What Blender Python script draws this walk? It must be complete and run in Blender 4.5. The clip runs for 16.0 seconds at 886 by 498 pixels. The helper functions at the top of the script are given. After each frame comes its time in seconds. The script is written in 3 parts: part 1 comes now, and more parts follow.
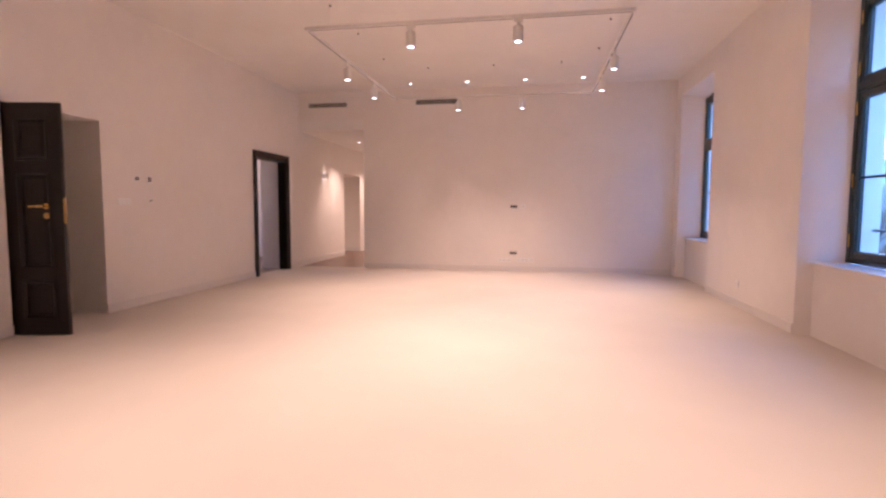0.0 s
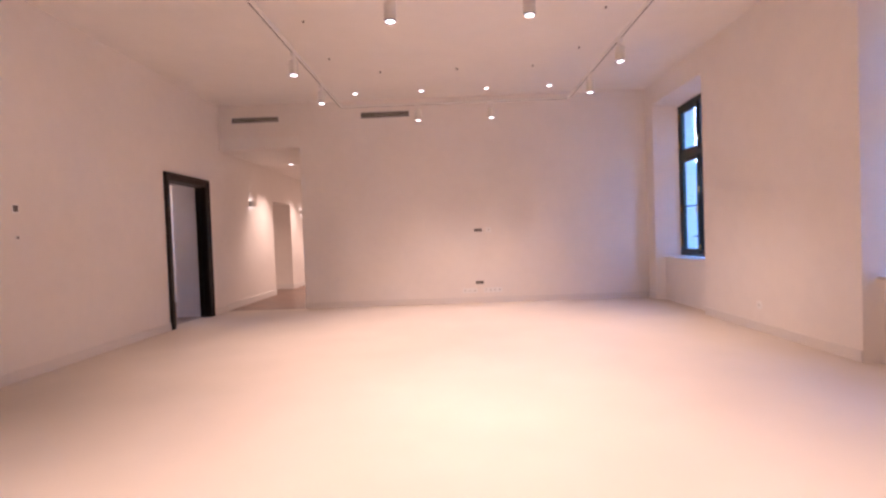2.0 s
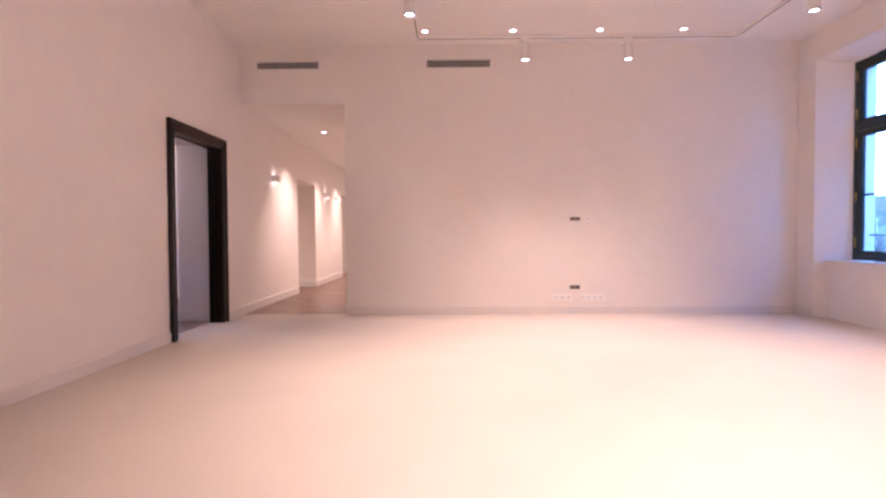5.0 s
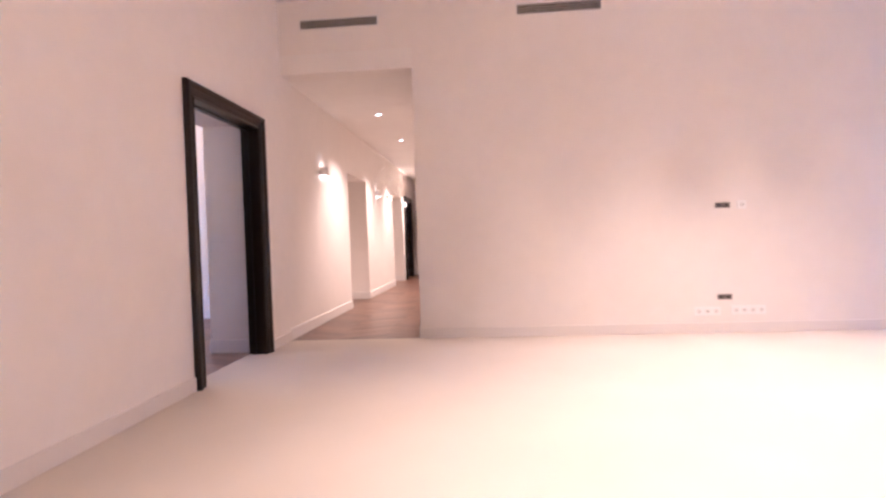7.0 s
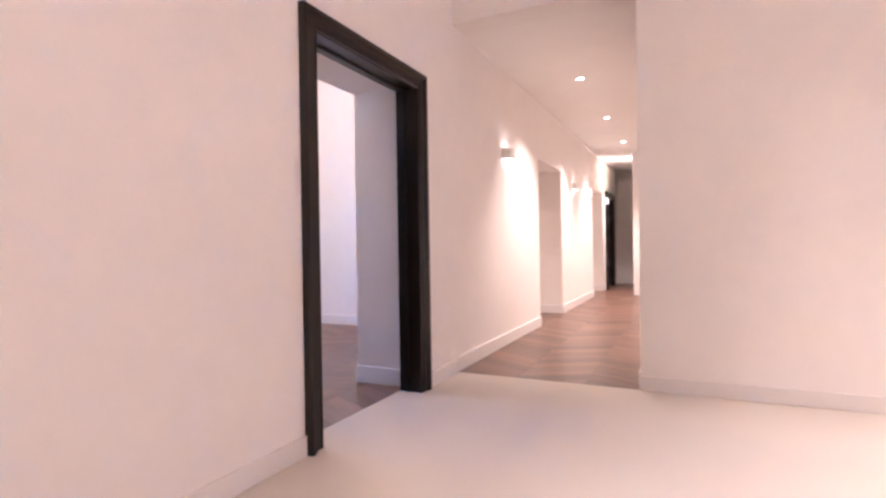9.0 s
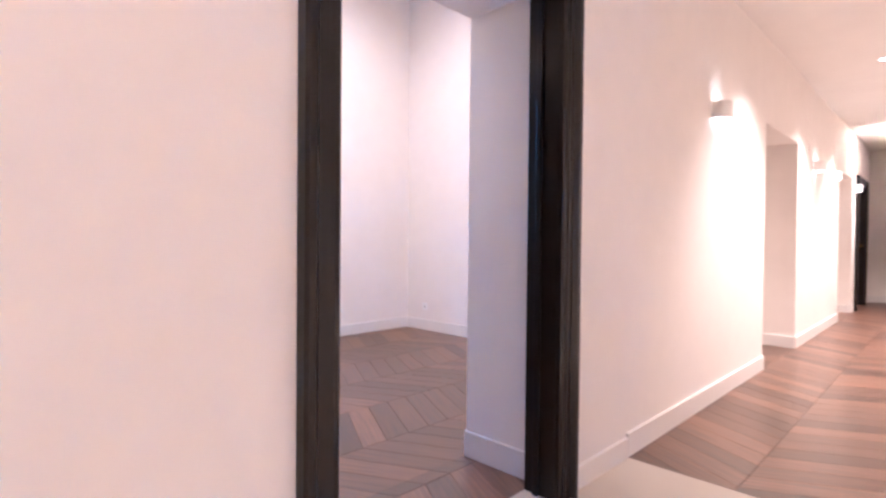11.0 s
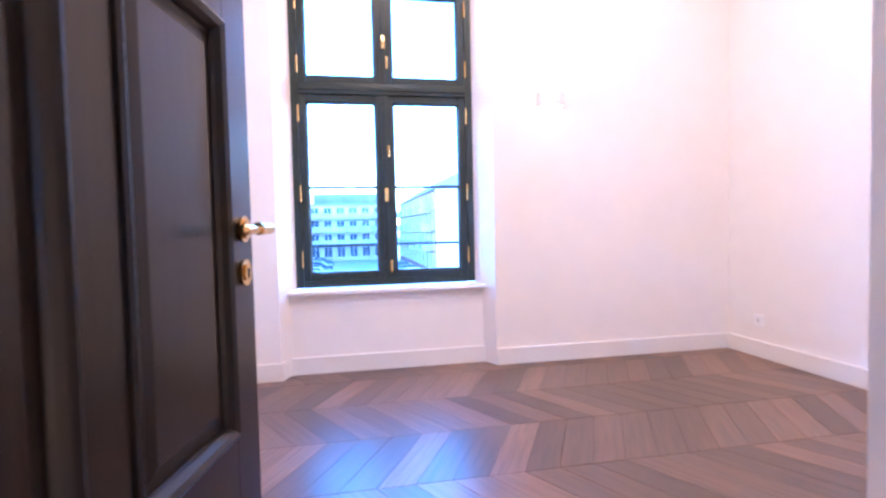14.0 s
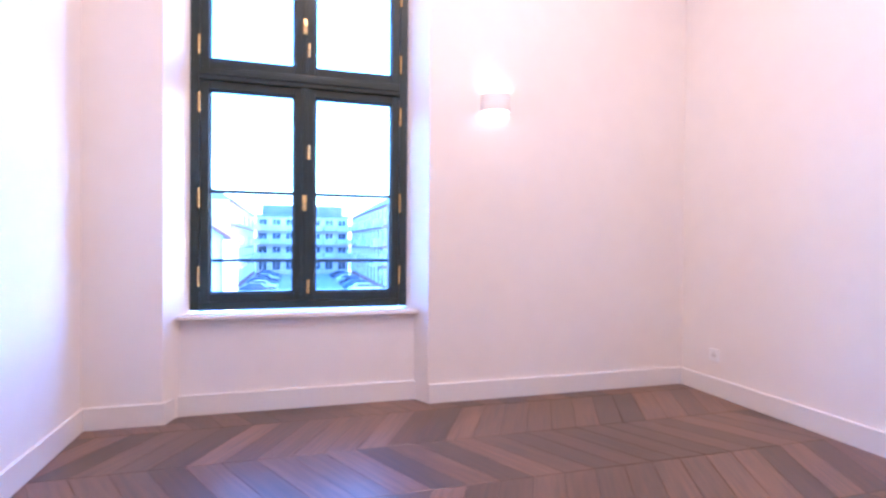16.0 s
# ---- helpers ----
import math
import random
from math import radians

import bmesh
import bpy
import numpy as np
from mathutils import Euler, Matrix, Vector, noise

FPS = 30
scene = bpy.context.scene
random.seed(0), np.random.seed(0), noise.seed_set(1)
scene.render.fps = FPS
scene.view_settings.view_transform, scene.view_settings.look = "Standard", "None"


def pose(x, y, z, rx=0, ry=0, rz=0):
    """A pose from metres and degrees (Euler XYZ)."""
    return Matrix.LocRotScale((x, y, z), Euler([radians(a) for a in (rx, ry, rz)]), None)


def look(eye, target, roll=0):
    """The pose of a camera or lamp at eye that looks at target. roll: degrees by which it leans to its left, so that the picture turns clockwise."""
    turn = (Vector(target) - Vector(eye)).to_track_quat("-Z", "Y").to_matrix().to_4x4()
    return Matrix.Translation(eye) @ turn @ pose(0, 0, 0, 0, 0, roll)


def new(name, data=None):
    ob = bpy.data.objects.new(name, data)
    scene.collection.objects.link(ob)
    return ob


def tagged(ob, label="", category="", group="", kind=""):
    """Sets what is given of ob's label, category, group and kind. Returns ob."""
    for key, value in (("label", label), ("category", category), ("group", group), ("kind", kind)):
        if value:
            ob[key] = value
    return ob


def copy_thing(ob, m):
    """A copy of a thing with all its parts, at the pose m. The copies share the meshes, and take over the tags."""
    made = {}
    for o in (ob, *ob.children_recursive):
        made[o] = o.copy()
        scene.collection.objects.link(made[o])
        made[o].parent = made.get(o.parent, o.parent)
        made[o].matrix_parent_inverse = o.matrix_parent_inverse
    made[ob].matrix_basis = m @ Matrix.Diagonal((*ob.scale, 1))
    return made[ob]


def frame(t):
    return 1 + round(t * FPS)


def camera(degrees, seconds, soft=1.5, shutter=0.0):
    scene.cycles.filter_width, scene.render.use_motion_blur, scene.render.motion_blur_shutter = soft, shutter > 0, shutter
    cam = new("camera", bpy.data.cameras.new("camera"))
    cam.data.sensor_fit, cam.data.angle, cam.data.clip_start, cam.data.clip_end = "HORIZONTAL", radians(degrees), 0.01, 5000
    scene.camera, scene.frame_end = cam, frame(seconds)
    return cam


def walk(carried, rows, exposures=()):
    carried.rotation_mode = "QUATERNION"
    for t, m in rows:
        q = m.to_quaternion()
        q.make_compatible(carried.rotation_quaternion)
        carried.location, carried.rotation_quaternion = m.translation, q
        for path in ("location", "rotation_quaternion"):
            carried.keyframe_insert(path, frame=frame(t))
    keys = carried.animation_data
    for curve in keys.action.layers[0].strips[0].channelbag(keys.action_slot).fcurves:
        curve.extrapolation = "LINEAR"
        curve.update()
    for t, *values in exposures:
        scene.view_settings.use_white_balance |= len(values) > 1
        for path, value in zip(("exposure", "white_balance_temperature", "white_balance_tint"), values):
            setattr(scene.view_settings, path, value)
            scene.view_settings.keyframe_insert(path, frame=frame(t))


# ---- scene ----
cam = camera(80.8, 16.0, soft=2.5, shutter=0.4)
PATH = [
    (0, (0.402, -0.896, 1.212), (0.058, 1.068, 1.057), 0.2),
    (0.5, (0.182, -0.63, 1.201), (-0.042, 1.353, 1.07), -0.2),
    (1, (-0.046, -0.338, 1.18), (-0.152, 1.657, 1.088), -0.8),
    (1.5, (-0.248, -0.022, 1.163), (-0.29, 1.977, 1.105), -1.7),
    (2, (-0.437, 0.321, 1.171), (-0.475, 2.32, 1.122), -2.1),
    (2.5, (-0.658, 0.646, 1.153), (-0.662, 2.645, 1.111), -1.9),
    (3, (-0.866, 1.011, 1.145), (-0.868, 3.011, 1.106), -1.2),
    (3.5, (-1.085, 1.333, 1.126), (-1.105, 3.332, 1.083), -0.2),
    (6, (-1.99, 3.17, 1.01), (-2.032, 5.169, 0.956), -0.7),
    (6.5, (-2.166, 3.554, 1.006), (-2.256, 5.551, 0.953), -1.5),
    (7, (-2.327, 3.973, 1.017), (-2.491, 5.966, 0.979), -2.0),
    (7.5, (-2.439, 4.329, 1.02), (-2.737, 6.307, 1.001), -2.3),
    (8, (-2.543, 4.717, 1.017), (-3.023, 6.659, 1.01), -2.0),
    (8.5, (-2.612, 5.097, 1.016), (-3.29, 6.979, 1.008), -1.6),
    (9, (-2.698, 5.495, 1.013), (-3.561, 7.299, 1.002), -0.9),
    (9.2, (-2.747, 5.635, 1.002), (-3.673, 7.408, 0.998), -0.4),
    (11.5, (-3.416, 7.106, 1.078), (-4.935, 8.406, 1.056), 0.1),
    (12, (-3.573, 7.348, 1.051), (-5.206, 8.503, 1.055), -0.2),
    (12.5, (-3.743, 7.583, 1.061), (-5.494, 8.55, 1.054), -0.5),
    (13, (-3.925, 7.75, 1.088), (-5.786, 8.482, 1.046), -1.2),
    (13.5, (-4.14, 7.896, 1.104), (-6.067, 8.425, 1.024), -1.6),
    (14, (-4.373, 8.022, 1.04), (-6.334, 8.403, 0.956), -1.3),
    (14.5, (-4.571, 8.177, 1.049), (-6.548, 8.463, 0.949), -0.4),
    (15, (-4.781, 8.234, 1.055), (-6.753, 8.551, 0.949), 0.9),
    (15.5, (-4.864, 8.266, 1.053), (-6.821, 8.67, 0.975), 1.2),
    (16, (-4.83, 8.286, 1.042), (-6.751, 8.844, 1.019), 0.5),
]
EXPOSURES = [(0, 4.9, 5500, 30), (2.5, 5.0, 5350, 30), (3.5, 5.05, 5300, 31), (6, 5.47, 5100, 28),
             (9, 5.9, 4750, 19), (11.5, 6.25, 4620, 18), (13.5, 6.38, 4750, 25), (14.5, 6.25, 4780, 24),
             (16, 6.0, 4880, 27)]
SKY = 0.15
SPOT_W, DOWN_W, CORR_W, SCONCE_L, BED_FILL_W = 5.6, 2.8, 7.8, 0.18, 1.5
PATH = [(t, look(e, g, r)) for t, e, g, r in PATH]
walk(cam, PATH, EXPOSURES)

# ---- world and daylight ----
world = bpy.data.worlds.new("dusk_sky")
scene.world = world
world.use_nodes = True
wn = world.node_tree
sky = wn.nodes.new("ShaderNodeTexSky")
sky.sky_type = "NISHITA"
sky.sun_disc = False
sky.sun_elevation = radians(6.5)
sky.sun_rotation = radians(0)
sky.air_density = 1.0
sky.dust_density = 1.2
sky.ozone_density = 4.0
wn.links.new(sky.outputs[0], wn.nodes["Background"].inputs[0])
wn.nodes["Background"].inputs[1].default_value = SKY
sun = new("sun", bpy.data.lights.new("sun", "SUN"))
sun.data.energy, sun.data.angle, sun.data.color = 0.006, radians(25), (1.0, 0.88, 0.74)
sun.matrix_world = look((0, 0, 30), (0, -20, 27.7))


# ---- helpers ----
def box(bm, x0, x1, y0, y1, z0, z1, bevel=0.0):
    made = bmesh.ops.create_cube(bm, size=1, matrix=Matrix.LocRotScale(
        ((x0 + x1) / 2, (y0 + y1) / 2, (z0 + z1) / 2), None, (abs(x1 - x0), abs(y1 - y0), abs(z1 - z0))))
    if bevel:
        edges = list({e for v in made["verts"] for e in v.link_edges})
        bmesh.ops.bevel(bm, geom=edges, offset=bevel, segments=2, affect="EDGES", profile=0.5)
    return bm


def cylinder(bm, centre, r0, r1, depth, axis="z", n=24, caps=True):
    turn = {"z": Matrix(), "x": Matrix.Rotation(radians(90), 4, "Y"), "y": Matrix.Rotation(radians(-90), 4, "X")}[axis]
    bmesh.ops.create_cone(bm, cap_ends=caps, segments=n, radius1=r0, radius2=r1, depth=depth,
                          matrix=Matrix.Translation(centre) @ turn)
    return bm


def prism(bm, outline, low, high, axis="z"):
    """A solid from an outline; axis z: points are x, y; axis y: points are x, z; axis x: points are y, z."""
    def at(p, h):
        return {"z": (p[0], p[1], h), "y": (p[0], h, p[1]), "x": (h, p[0], p[1])}[axis]
    a = [bm.verts.new(at(p, low)) for p in outline]
    b = [bm.verts.new(at(p, high)) for p in outline]
    n = len(outline)
    fs = [bm.faces.new(a), bm.faces.new(b[::-1])]
    fs += [bm.faces.new((a[i], b[i], b[(i + 1) % n], a[(i + 1) % n])) for i in range(n)]
    bmesh.ops.recalc_face_normals(bm, faces=fs)
    return bm


def sweep(bm, path, profile, side):
    """A moulding: path points with mitred corners in the plane across `side`; profile points are (out, proud)."""
    side = Vector(side).normalized()
    pts = [Vector(p) for p in path]
    rings = []
    for i, p in enumerate(pts):
        d0 = (p - pts[i - 1]).normalized() if i else (pts[1] - p).normalized()
        d1 = (pts[i + 1] - p).normalized() if i < len(pts) - 1 else d0
        n0, n1 = d0.cross(side), d1.cross(side)
        m = (n0 + n1).normalized()
        m = m / max(0.3, m.dot(n0))
        rings.append([bm.verts.new(p + m * u + side * v) for u, v in profile])
    n = len(profile)
    fs = []
    for a, b in zip(rings, rings[1:]):
        fs += [bm.faces.new((a[i], a[(i + 1) % n], b[(i + 1) % n], b[i])) for i in range(n)]
    fs += [bm.faces.new(rings[0][::-1]), bm.faces.new(rings[-1])]
    bmesh.ops.recalc_face_normals(bm, faces=fs)
    return bm


def mesh_of(bm, name, material, smooth=False):
    me = bpy.data.meshes.new(name)
    bm.to_mesh(me)
    bm.free()
    me.materials.append(material)
    if smooth:
        me.polygons.foreach_set("use_smooth", [True] * len(me.polygons))
        me.set_sharp_from_angle(angle=radians(40))
    return me


def thing(name, bm, material, label="", category="", group="", kind="", at=None, smooth=False):
    ob = new(name, mesh_of(bm, name, material, smooth))
    if at is not None:
        ob.matrix_world = at
    return tagged(ob, label, category, group, kind)


def holder(name, label, category, group="", kind="", at=None):
    ob = new(name)
    ob.empty_display_size = 0.1
    if at is not None:
        ob.matrix_world = at
    return tagged(ob, label, category, group, kind)


def part(name, bm, material, parent, label="", smooth=False):
    ob = new(name, mesh_of(bm, name, material, smooth))
    ob.parent = parent
    if label:
        ob["label"] = label
    return ob


def walled(bm, axis, a0, a1, b0, b1, h, holes):
    """A wall along `axis` from b0 to b1, between a0 and a1 in depth, h high, with clean holes (from, to, low, high)."""
    us = sorted({b0, b1, *[q for o in holes for q in o[:2]]})
    zs = sorted({0.0, h, *[q for o in holes for q in o[2:]]})
    solid = {}
    for i in range(len(us) - 1):
        for k in range(len(zs) - 1):
            u, z = (us[i] + us[i + 1]) / 2, (zs[k] + zs[k + 1]) / 2
            solid[i, k] = not any(o[0] < u < o[1] and o[2] < z < o[3] for o in holes)

    def v(d, u, z):
        return bm.verts.new((d, u, z) if axis == "y" else (u, d, z))
    for (i, k), s in solid.items():
        if not s:
            continue
        u0, u1, z0, z1 = us[i], us[i + 1], zs[k], zs[k + 1]
        quads = [[(a0, u0, z0), (a0, u1, z0), (a0, u1, z1), (a0, u0, z1)],
                 [(a1, u0, z0), (a1, u1, z0), (a1, u1, z1), (a1, u0, z1)]]
        for di, dk, q in ((-1, 0, [(a0, u0, z0), (a1, u0, z0), (a1, u0, z1), (a0, u0, z1)]),
                          (1, 0, [(a0, u1, z0), (a1, u1, z0), (a1, u1, z1), (a0, u1, z1)]),
                          (0, -1, [(a0, u0, z0), (a1, u0, z0), (a1, u1, z0), (a0, u1, z0)]),
                          (0, 1, [(a0, u0, z1), (a1, u0, z1), (a1, u1, z1), (a0, u1, z1)])):
            if not solid.get((i + di, k + dk), False):
                quads.append(q)
        for q in quads:
            bm.faces.new([v(*p) for p in q])
    bmesh.ops.remove_doubles(bm, verts=bm.verts, dist=1e-5)
    bmesh.ops.recalc_face_normals(bm, faces=bm.faces)
    return bm


# ---- materials ----
def material(name, colour, rough=0.5, metal=0.0, grain=0.0, scale=40.0, stretch=(1, 1, 1), bump=0.0, bump_scale=200.0,
             vary=0.0, stain=0.0, coat=0.0, rough_vary=0.0, shift=0.0):
    m = bpy.data.materials.new(name)
    m.use_nodes = True
    nt = m.node_tree
    n, link = nt.nodes, nt.links.new
    b = n["Principled BSDF"]
    b.inputs["Roughness"].default_value, b.inputs["Metallic"].default_value = rough, metal
    b.inputs["Coat Weight"].default_value = coat
    geo = n.new("ShaderNodeTexCoord")
    mp = n.new("ShaderNodeMapping")
    mp.inputs["Scale"].default_value = stretch
    link(geo.outputs["Object"], mp.inputs["Vector"])
    if shift:
        own = n.new("ShaderNodeObjectInfo")
        far = n.new("ShaderNodeVectorMath")
        far.operation, far.inputs[1].default_value = "MULTIPLY", (shift, 2.3 * shift, 0.7 * shift)
        link(own.outputs["Random"], far.inputs[0])
        link(far.outputs[0], mp.inputs["Location"])
    rgb = n.new("ShaderNodeRGB")
    rgb.outputs[0].default_value = (*colour, 1)
    out = rgb.outputs[0]

    def mixed(out, fac, strength, low, high):
        r = n.new("ShaderNodeMapRange")
        r.inputs["From Min"].default_value, r.inputs["From Max"].default_value = 0.3, 0.7
        r.inputs["To Min"].default_value, r.inputs["To Max"].default_value = 1 - strength * low, 1 + strength * high
        link(fac, r.inputs["Value"])
        h = n.new("ShaderNodeHueSaturation")
        link(r.outputs[0], h.inputs["Value"])
        link(out, h.inputs["Color"])
        return h.outputs[0]
    if grain:
        t = n.new("ShaderNodeTexNoise")
        t.inputs["Scale"].default_value, t.inputs["Detail"].default_value = scale, 6
        link(mp.outputs[0], t.inputs["Vector"])
        out = mixed(out, t.outputs[0], grain, 1, 1)
        if rough_vary:
            r = n.new("ShaderNodeMapRange")
            r.inputs["To Min"].default_value, r.inputs["To Max"].default_value = rough - rough_vary, rough + rough_vary
            link(t.outputs[0], r.inputs["Value"])
            link(r.outputs[0], b.inputs["Roughness"])
    if stain:
        t = n.new("ShaderNodeTexNoise")
        t.inputs["Scale"].default_value, t.inputs["Detail"].default_value = 1.3, 3
        link(geo.outputs["Object"], t.inputs["Vector"])
        out = mixed(out, t.outputs[0], stain, 1, 1)
    if vary:
        info = n.new("ShaderNodeObjectInfo")
        r = n.new("ShaderNodeMapRange")
        r.inputs["To Min"].default_value, r.inputs["To Max"].default_value = 1 - vary, 1 + vary
        link(info.outputs["Random"], r.inputs["Value"])
        h = n.new("ShaderNodeHueSaturation")
        link(r.outputs[0], h.inputs["Value"])
        link(out, h.inputs["Color"])
        out = h.outputs[0]
    link(out, b.inputs["Base Color"])
    if bump:
        t = n.new("ShaderNodeTexNoise")
        t.inputs["Scale"].default_value, t.inputs["Detail"].default_value = bump_scale, 4
        link(mp.outputs[0], t.inputs["Vector"])
        k = n.new("ShaderNodeBump")
        k.inputs["Strength"].default_value, k.inputs["Distance"].default_value = bump, 0.004
        link(t.outputs[0], k.inputs["Height"])
        link(k.outputs[0], b.inputs["Normal"])
    return m


def glowing(name, colour, strength):
    m = bpy.data.materials.new(name)
    m.use_nodes = True
    b = m.node_tree.nodes["Principled BSDF"]
    b.inputs["Base Color"].default_value = (0.8, 0.8, 0.8, 1)
    b.inputs["Emission Color"].default_value = (*colour, 1)
    b.inputs["Emission Strength"].default_value = strength
    return m


def glass_material():
    m = bpy.data.materials.new("window_glass")
    m.use_nodes = True
    nt = m.node_tree
    nt.nodes.clear()
    o = nt.nodes.new("ShaderNodeOutputMaterial")
    mix = nt.nodes.new("ShaderNodeMixShader")
    clear = nt.nodes.new("ShaderNodeBsdfTransparent")
    gloss = nt.nodes.new("ShaderNodeBsdfGlossy")
    facing = nt.nodes.new("ShaderNodeLayerWeight")
    steep = nt.nodes.new("ShaderNodeMath")
    steep.operation, steep.inputs[1].default_value = "POWER", 4.0
    fres = nt.nodes.new("ShaderNodeMath")
    fres.operation, fres.inputs[1].default_value, fres.inputs[2].default_value = "MULTIPLY_ADD", 0.7, 0.03
    nt.links.new(facing.outputs["Facing"], steep.inputs[0])
    nt.links.new(steep.outputs[0], fres.inputs[0])
    clear.inputs[0].default_value = (0.93, 0.96, 0.96, 1)
    gloss.inputs["Roughness"].default_value = 0.01
    nt.links.new(fres.outputs[0], mix.inputs[0])
    nt.links.new(clear.outputs[0], mix.inputs[1])
    nt.links.new(gloss.outputs[0], mix.inputs[2])
    nt.links.new(mix.outputs[0], o.inputs[0])
    return m


LAMP = (1.0, 0.69, 0.43)
PAINT = material("wall_paint", (0.85, 0.80, 0.755), 0.62, grain=0.012, scale=7, bump=0.10, bump_scale=260, stain=0.02)
CEIL = material("ceiling_paint", (0.86, 0.825, 0.785), 0.7, grain=0.01, scale=5, bump=0.06, bump_scale=220, stain=0.02)
TRIM = material("white_trim", (0.80, 0.77, 0.74), 0.4, grain=0.01, scale=30)
CARPET = material("carpet", (0.63, 0.565, 0.495), 0.95, grain=0.05, scale=260, bump=0.5, bump_scale=420, stain=0.03)
WOOD = material("oak_planks", (0.132, 0.067, 0.040), 0.34, grain=0.36, scale=6, stretch=(9, 0.5, 1), bump=0.02, bump_scale=14,
                vary=0.5, rough_vary=0.07, shift=60.0)
WOOD.node_tree.nodes["Principled BSDF"].inputs["Specular IOR Level"].default_value = 1.0
GAP = material("dark_joint", (0.02, 0.014, 0.011), 0.8)
DARK = material("dark_stained_wood", (0.010, 0.0072, 0.0058), 0.28, grain=0.35, scale=10, stretch=(9, 9, 0.6), bump=0.04, bump_scale=30)
FRAME = material("green_black_frame", (0.018, 0.034, 0.033), 0.32, grain=0.2, scale=14, stretch=(4, 4, 1), bump=0.06, bump_scale=60)
BRASS = material("brass", (0.72, 0.50, 0.20), 0.24, metal=1.0, grain=0.08, scale=30)
WHITE = material("white_metal", (0.80, 0.78, 0.75), 0.35, grain=0.01, scale=20)
PLASTIC = material("white_plastic", (0.88, 0.87, 0.85), 0.3)
BLACK = material("black_inset", (0.012, 0.011, 0.011), 0.5)
GREY = material("grey_inset", (0.16, 0.14, 0.13), 0.5, grain=0.1, scale=60)
DARK.node_tree.nodes["Principled BSDF"].inputs["Specular IOR Level"].default_value = 0.38
PLASTER = material("plaster_lamp", (0.82, 0.79, 0.76), 0.6, grain=0.01, scale=20)
GLOW = glowing("lamp_face", (1.0, 0.86, 0.70), 0.2)
SHINE = glowing("lamp_cover", (1.0, 0.80, 0.56), SCONCE_L)
GLASS = glass_material()
SKIRT = material("wall_skirting", (0.78, 0.735, 0.70), 0.5, grain=0.01, scale=20)

# ---- plan ----
XL, XR, YF, YB, HT = -4.415, 2.92, 9.31, -3.2, 3.55
XI = -4.98                      # bedroom side of the left wall
XC, HC = -3.025, 2.79           # corridor's other wall and its ceiling
BX, BY0, BY1, HB = -8.09, 7.187, 11.116, 4.0


# ---- structure ----
thing("wall_west", walled(bmesh.new(), "y", XI, XL, YB, 19.5, HB,
      [(3.16, 4.27, 0, 2.18), (7.552, 8.755, 0, 2.16), (11.87, 13.12, 0, 2.085), (15.75, 17.05, 0, 2.085), (17.42, 18.6, 0, 2.12)]),
      PAINT, "warm white painted wall with door openings", "wall", kind="structure")
thing("wall_north", walled(bmesh.new(), "x", YF, YF + 0.26, XL, XR + 0.6, HT, [(XL, XC, 0, HC)]), PAINT,
      "warm white painted wall with a wide corridor opening", "wall", kind="structure")
thing("wall_east", walled(bmesh.new(), "y", XR, XR + 0.6, YB, YF, HT, [(3.03, 4.66, 0, 3.2), (7.32, 9.0, 0, 3.2)]), PAINT,
      "warm white painted outer wall with deep window niches", "wall", kind="structure")
thing("wall_south", box(bmesh.new(), XI, XR + 0.6, YB - 0.25, YB, 0, HT), PAINT, "plain warm white painted wall", "wall", kind="structure")
thing("wall_corridor_east", box(bmesh.new(), XC, XC + 0.2, YF + 0.26, 16.25, 0, HT), PAINT, "plain warm white corridor wall", "wall", kind="structure")
thing("wall_corridor_jog", box(bmesh.new(), -3.73, XC + 0.2, 16.25, 19.25, 0, HT), PAINT, "white wall stepping into the corridor", "wall", kind="structure")
thing("wall_corridor_end", box(bmesh.new(), XL, XC + 0.2, 19.25, 19.5, 0, HT), PAINT, "plain white end wall of the corridor", "wall", kind="structure")
thing("wall_bedroom_west", walled(bmesh.new(), "y", BX - 0.5, BX, BY0 - 0.25, BY1 + 0.25, HB, [(7.587, 9.137, 0, 2.96)]), PAINT,
      "warm white painted wall with a deep window niche", "wall", kind="structure")
thing("wall_bedroom_south", box(bmesh.new(), BX, XI, BY0 - 0.25, BY0, 0, HB), PAINT, "plain warm white bedroom wall", "wall", kind="structure")
thing("wall_bedroom_north", box(bmesh.new(), BX, XI, BY1, BY1 + 0.25, 0, HB), PAINT, "plain warm white bedroom wall", "wall", kind="structure")
thing("wall_entrance_hall", box(bmesh.new(), XI - 1.0, XI - 0.9, 2.4, 5.2, 0, 2.6), PAINT, "plain white wall of the entrance hall", "wall", kind="structure")
# added side walls that stop sky light leaking into the open hall
thing("wall_entrance_side", box(box(bmesh.new(), XI - 0.9, XI, 2.4, 2.5, 0, 2.6), XI - 0.9, XI, 5.1, 5.2, 0, 2.6), PAINT,
      "plain white side walls added to close the entrance hall against sky light", "wall", kind="structure")
thing("ceiling", box(bmesh.new(), XL, XR, YB, YF, HT, HT + 0.2), CEIL, "smooth white painted ceiling", "ceiling", kind="structure")
thing("ceiling_corridor", box(bmesh.new(), XL, XC, YF, 19.25, HC, HC + 0.2), CEIL, "smooth white lowered corridor ceiling", "ceiling", kind="structure")
thing("ceiling_bedroom", box(bmesh.new(), BX, XI, BY0, BY1, HB, HB + 0.2), CEIL, "smooth white bedroom ceiling", "ceiling", kind="structure")
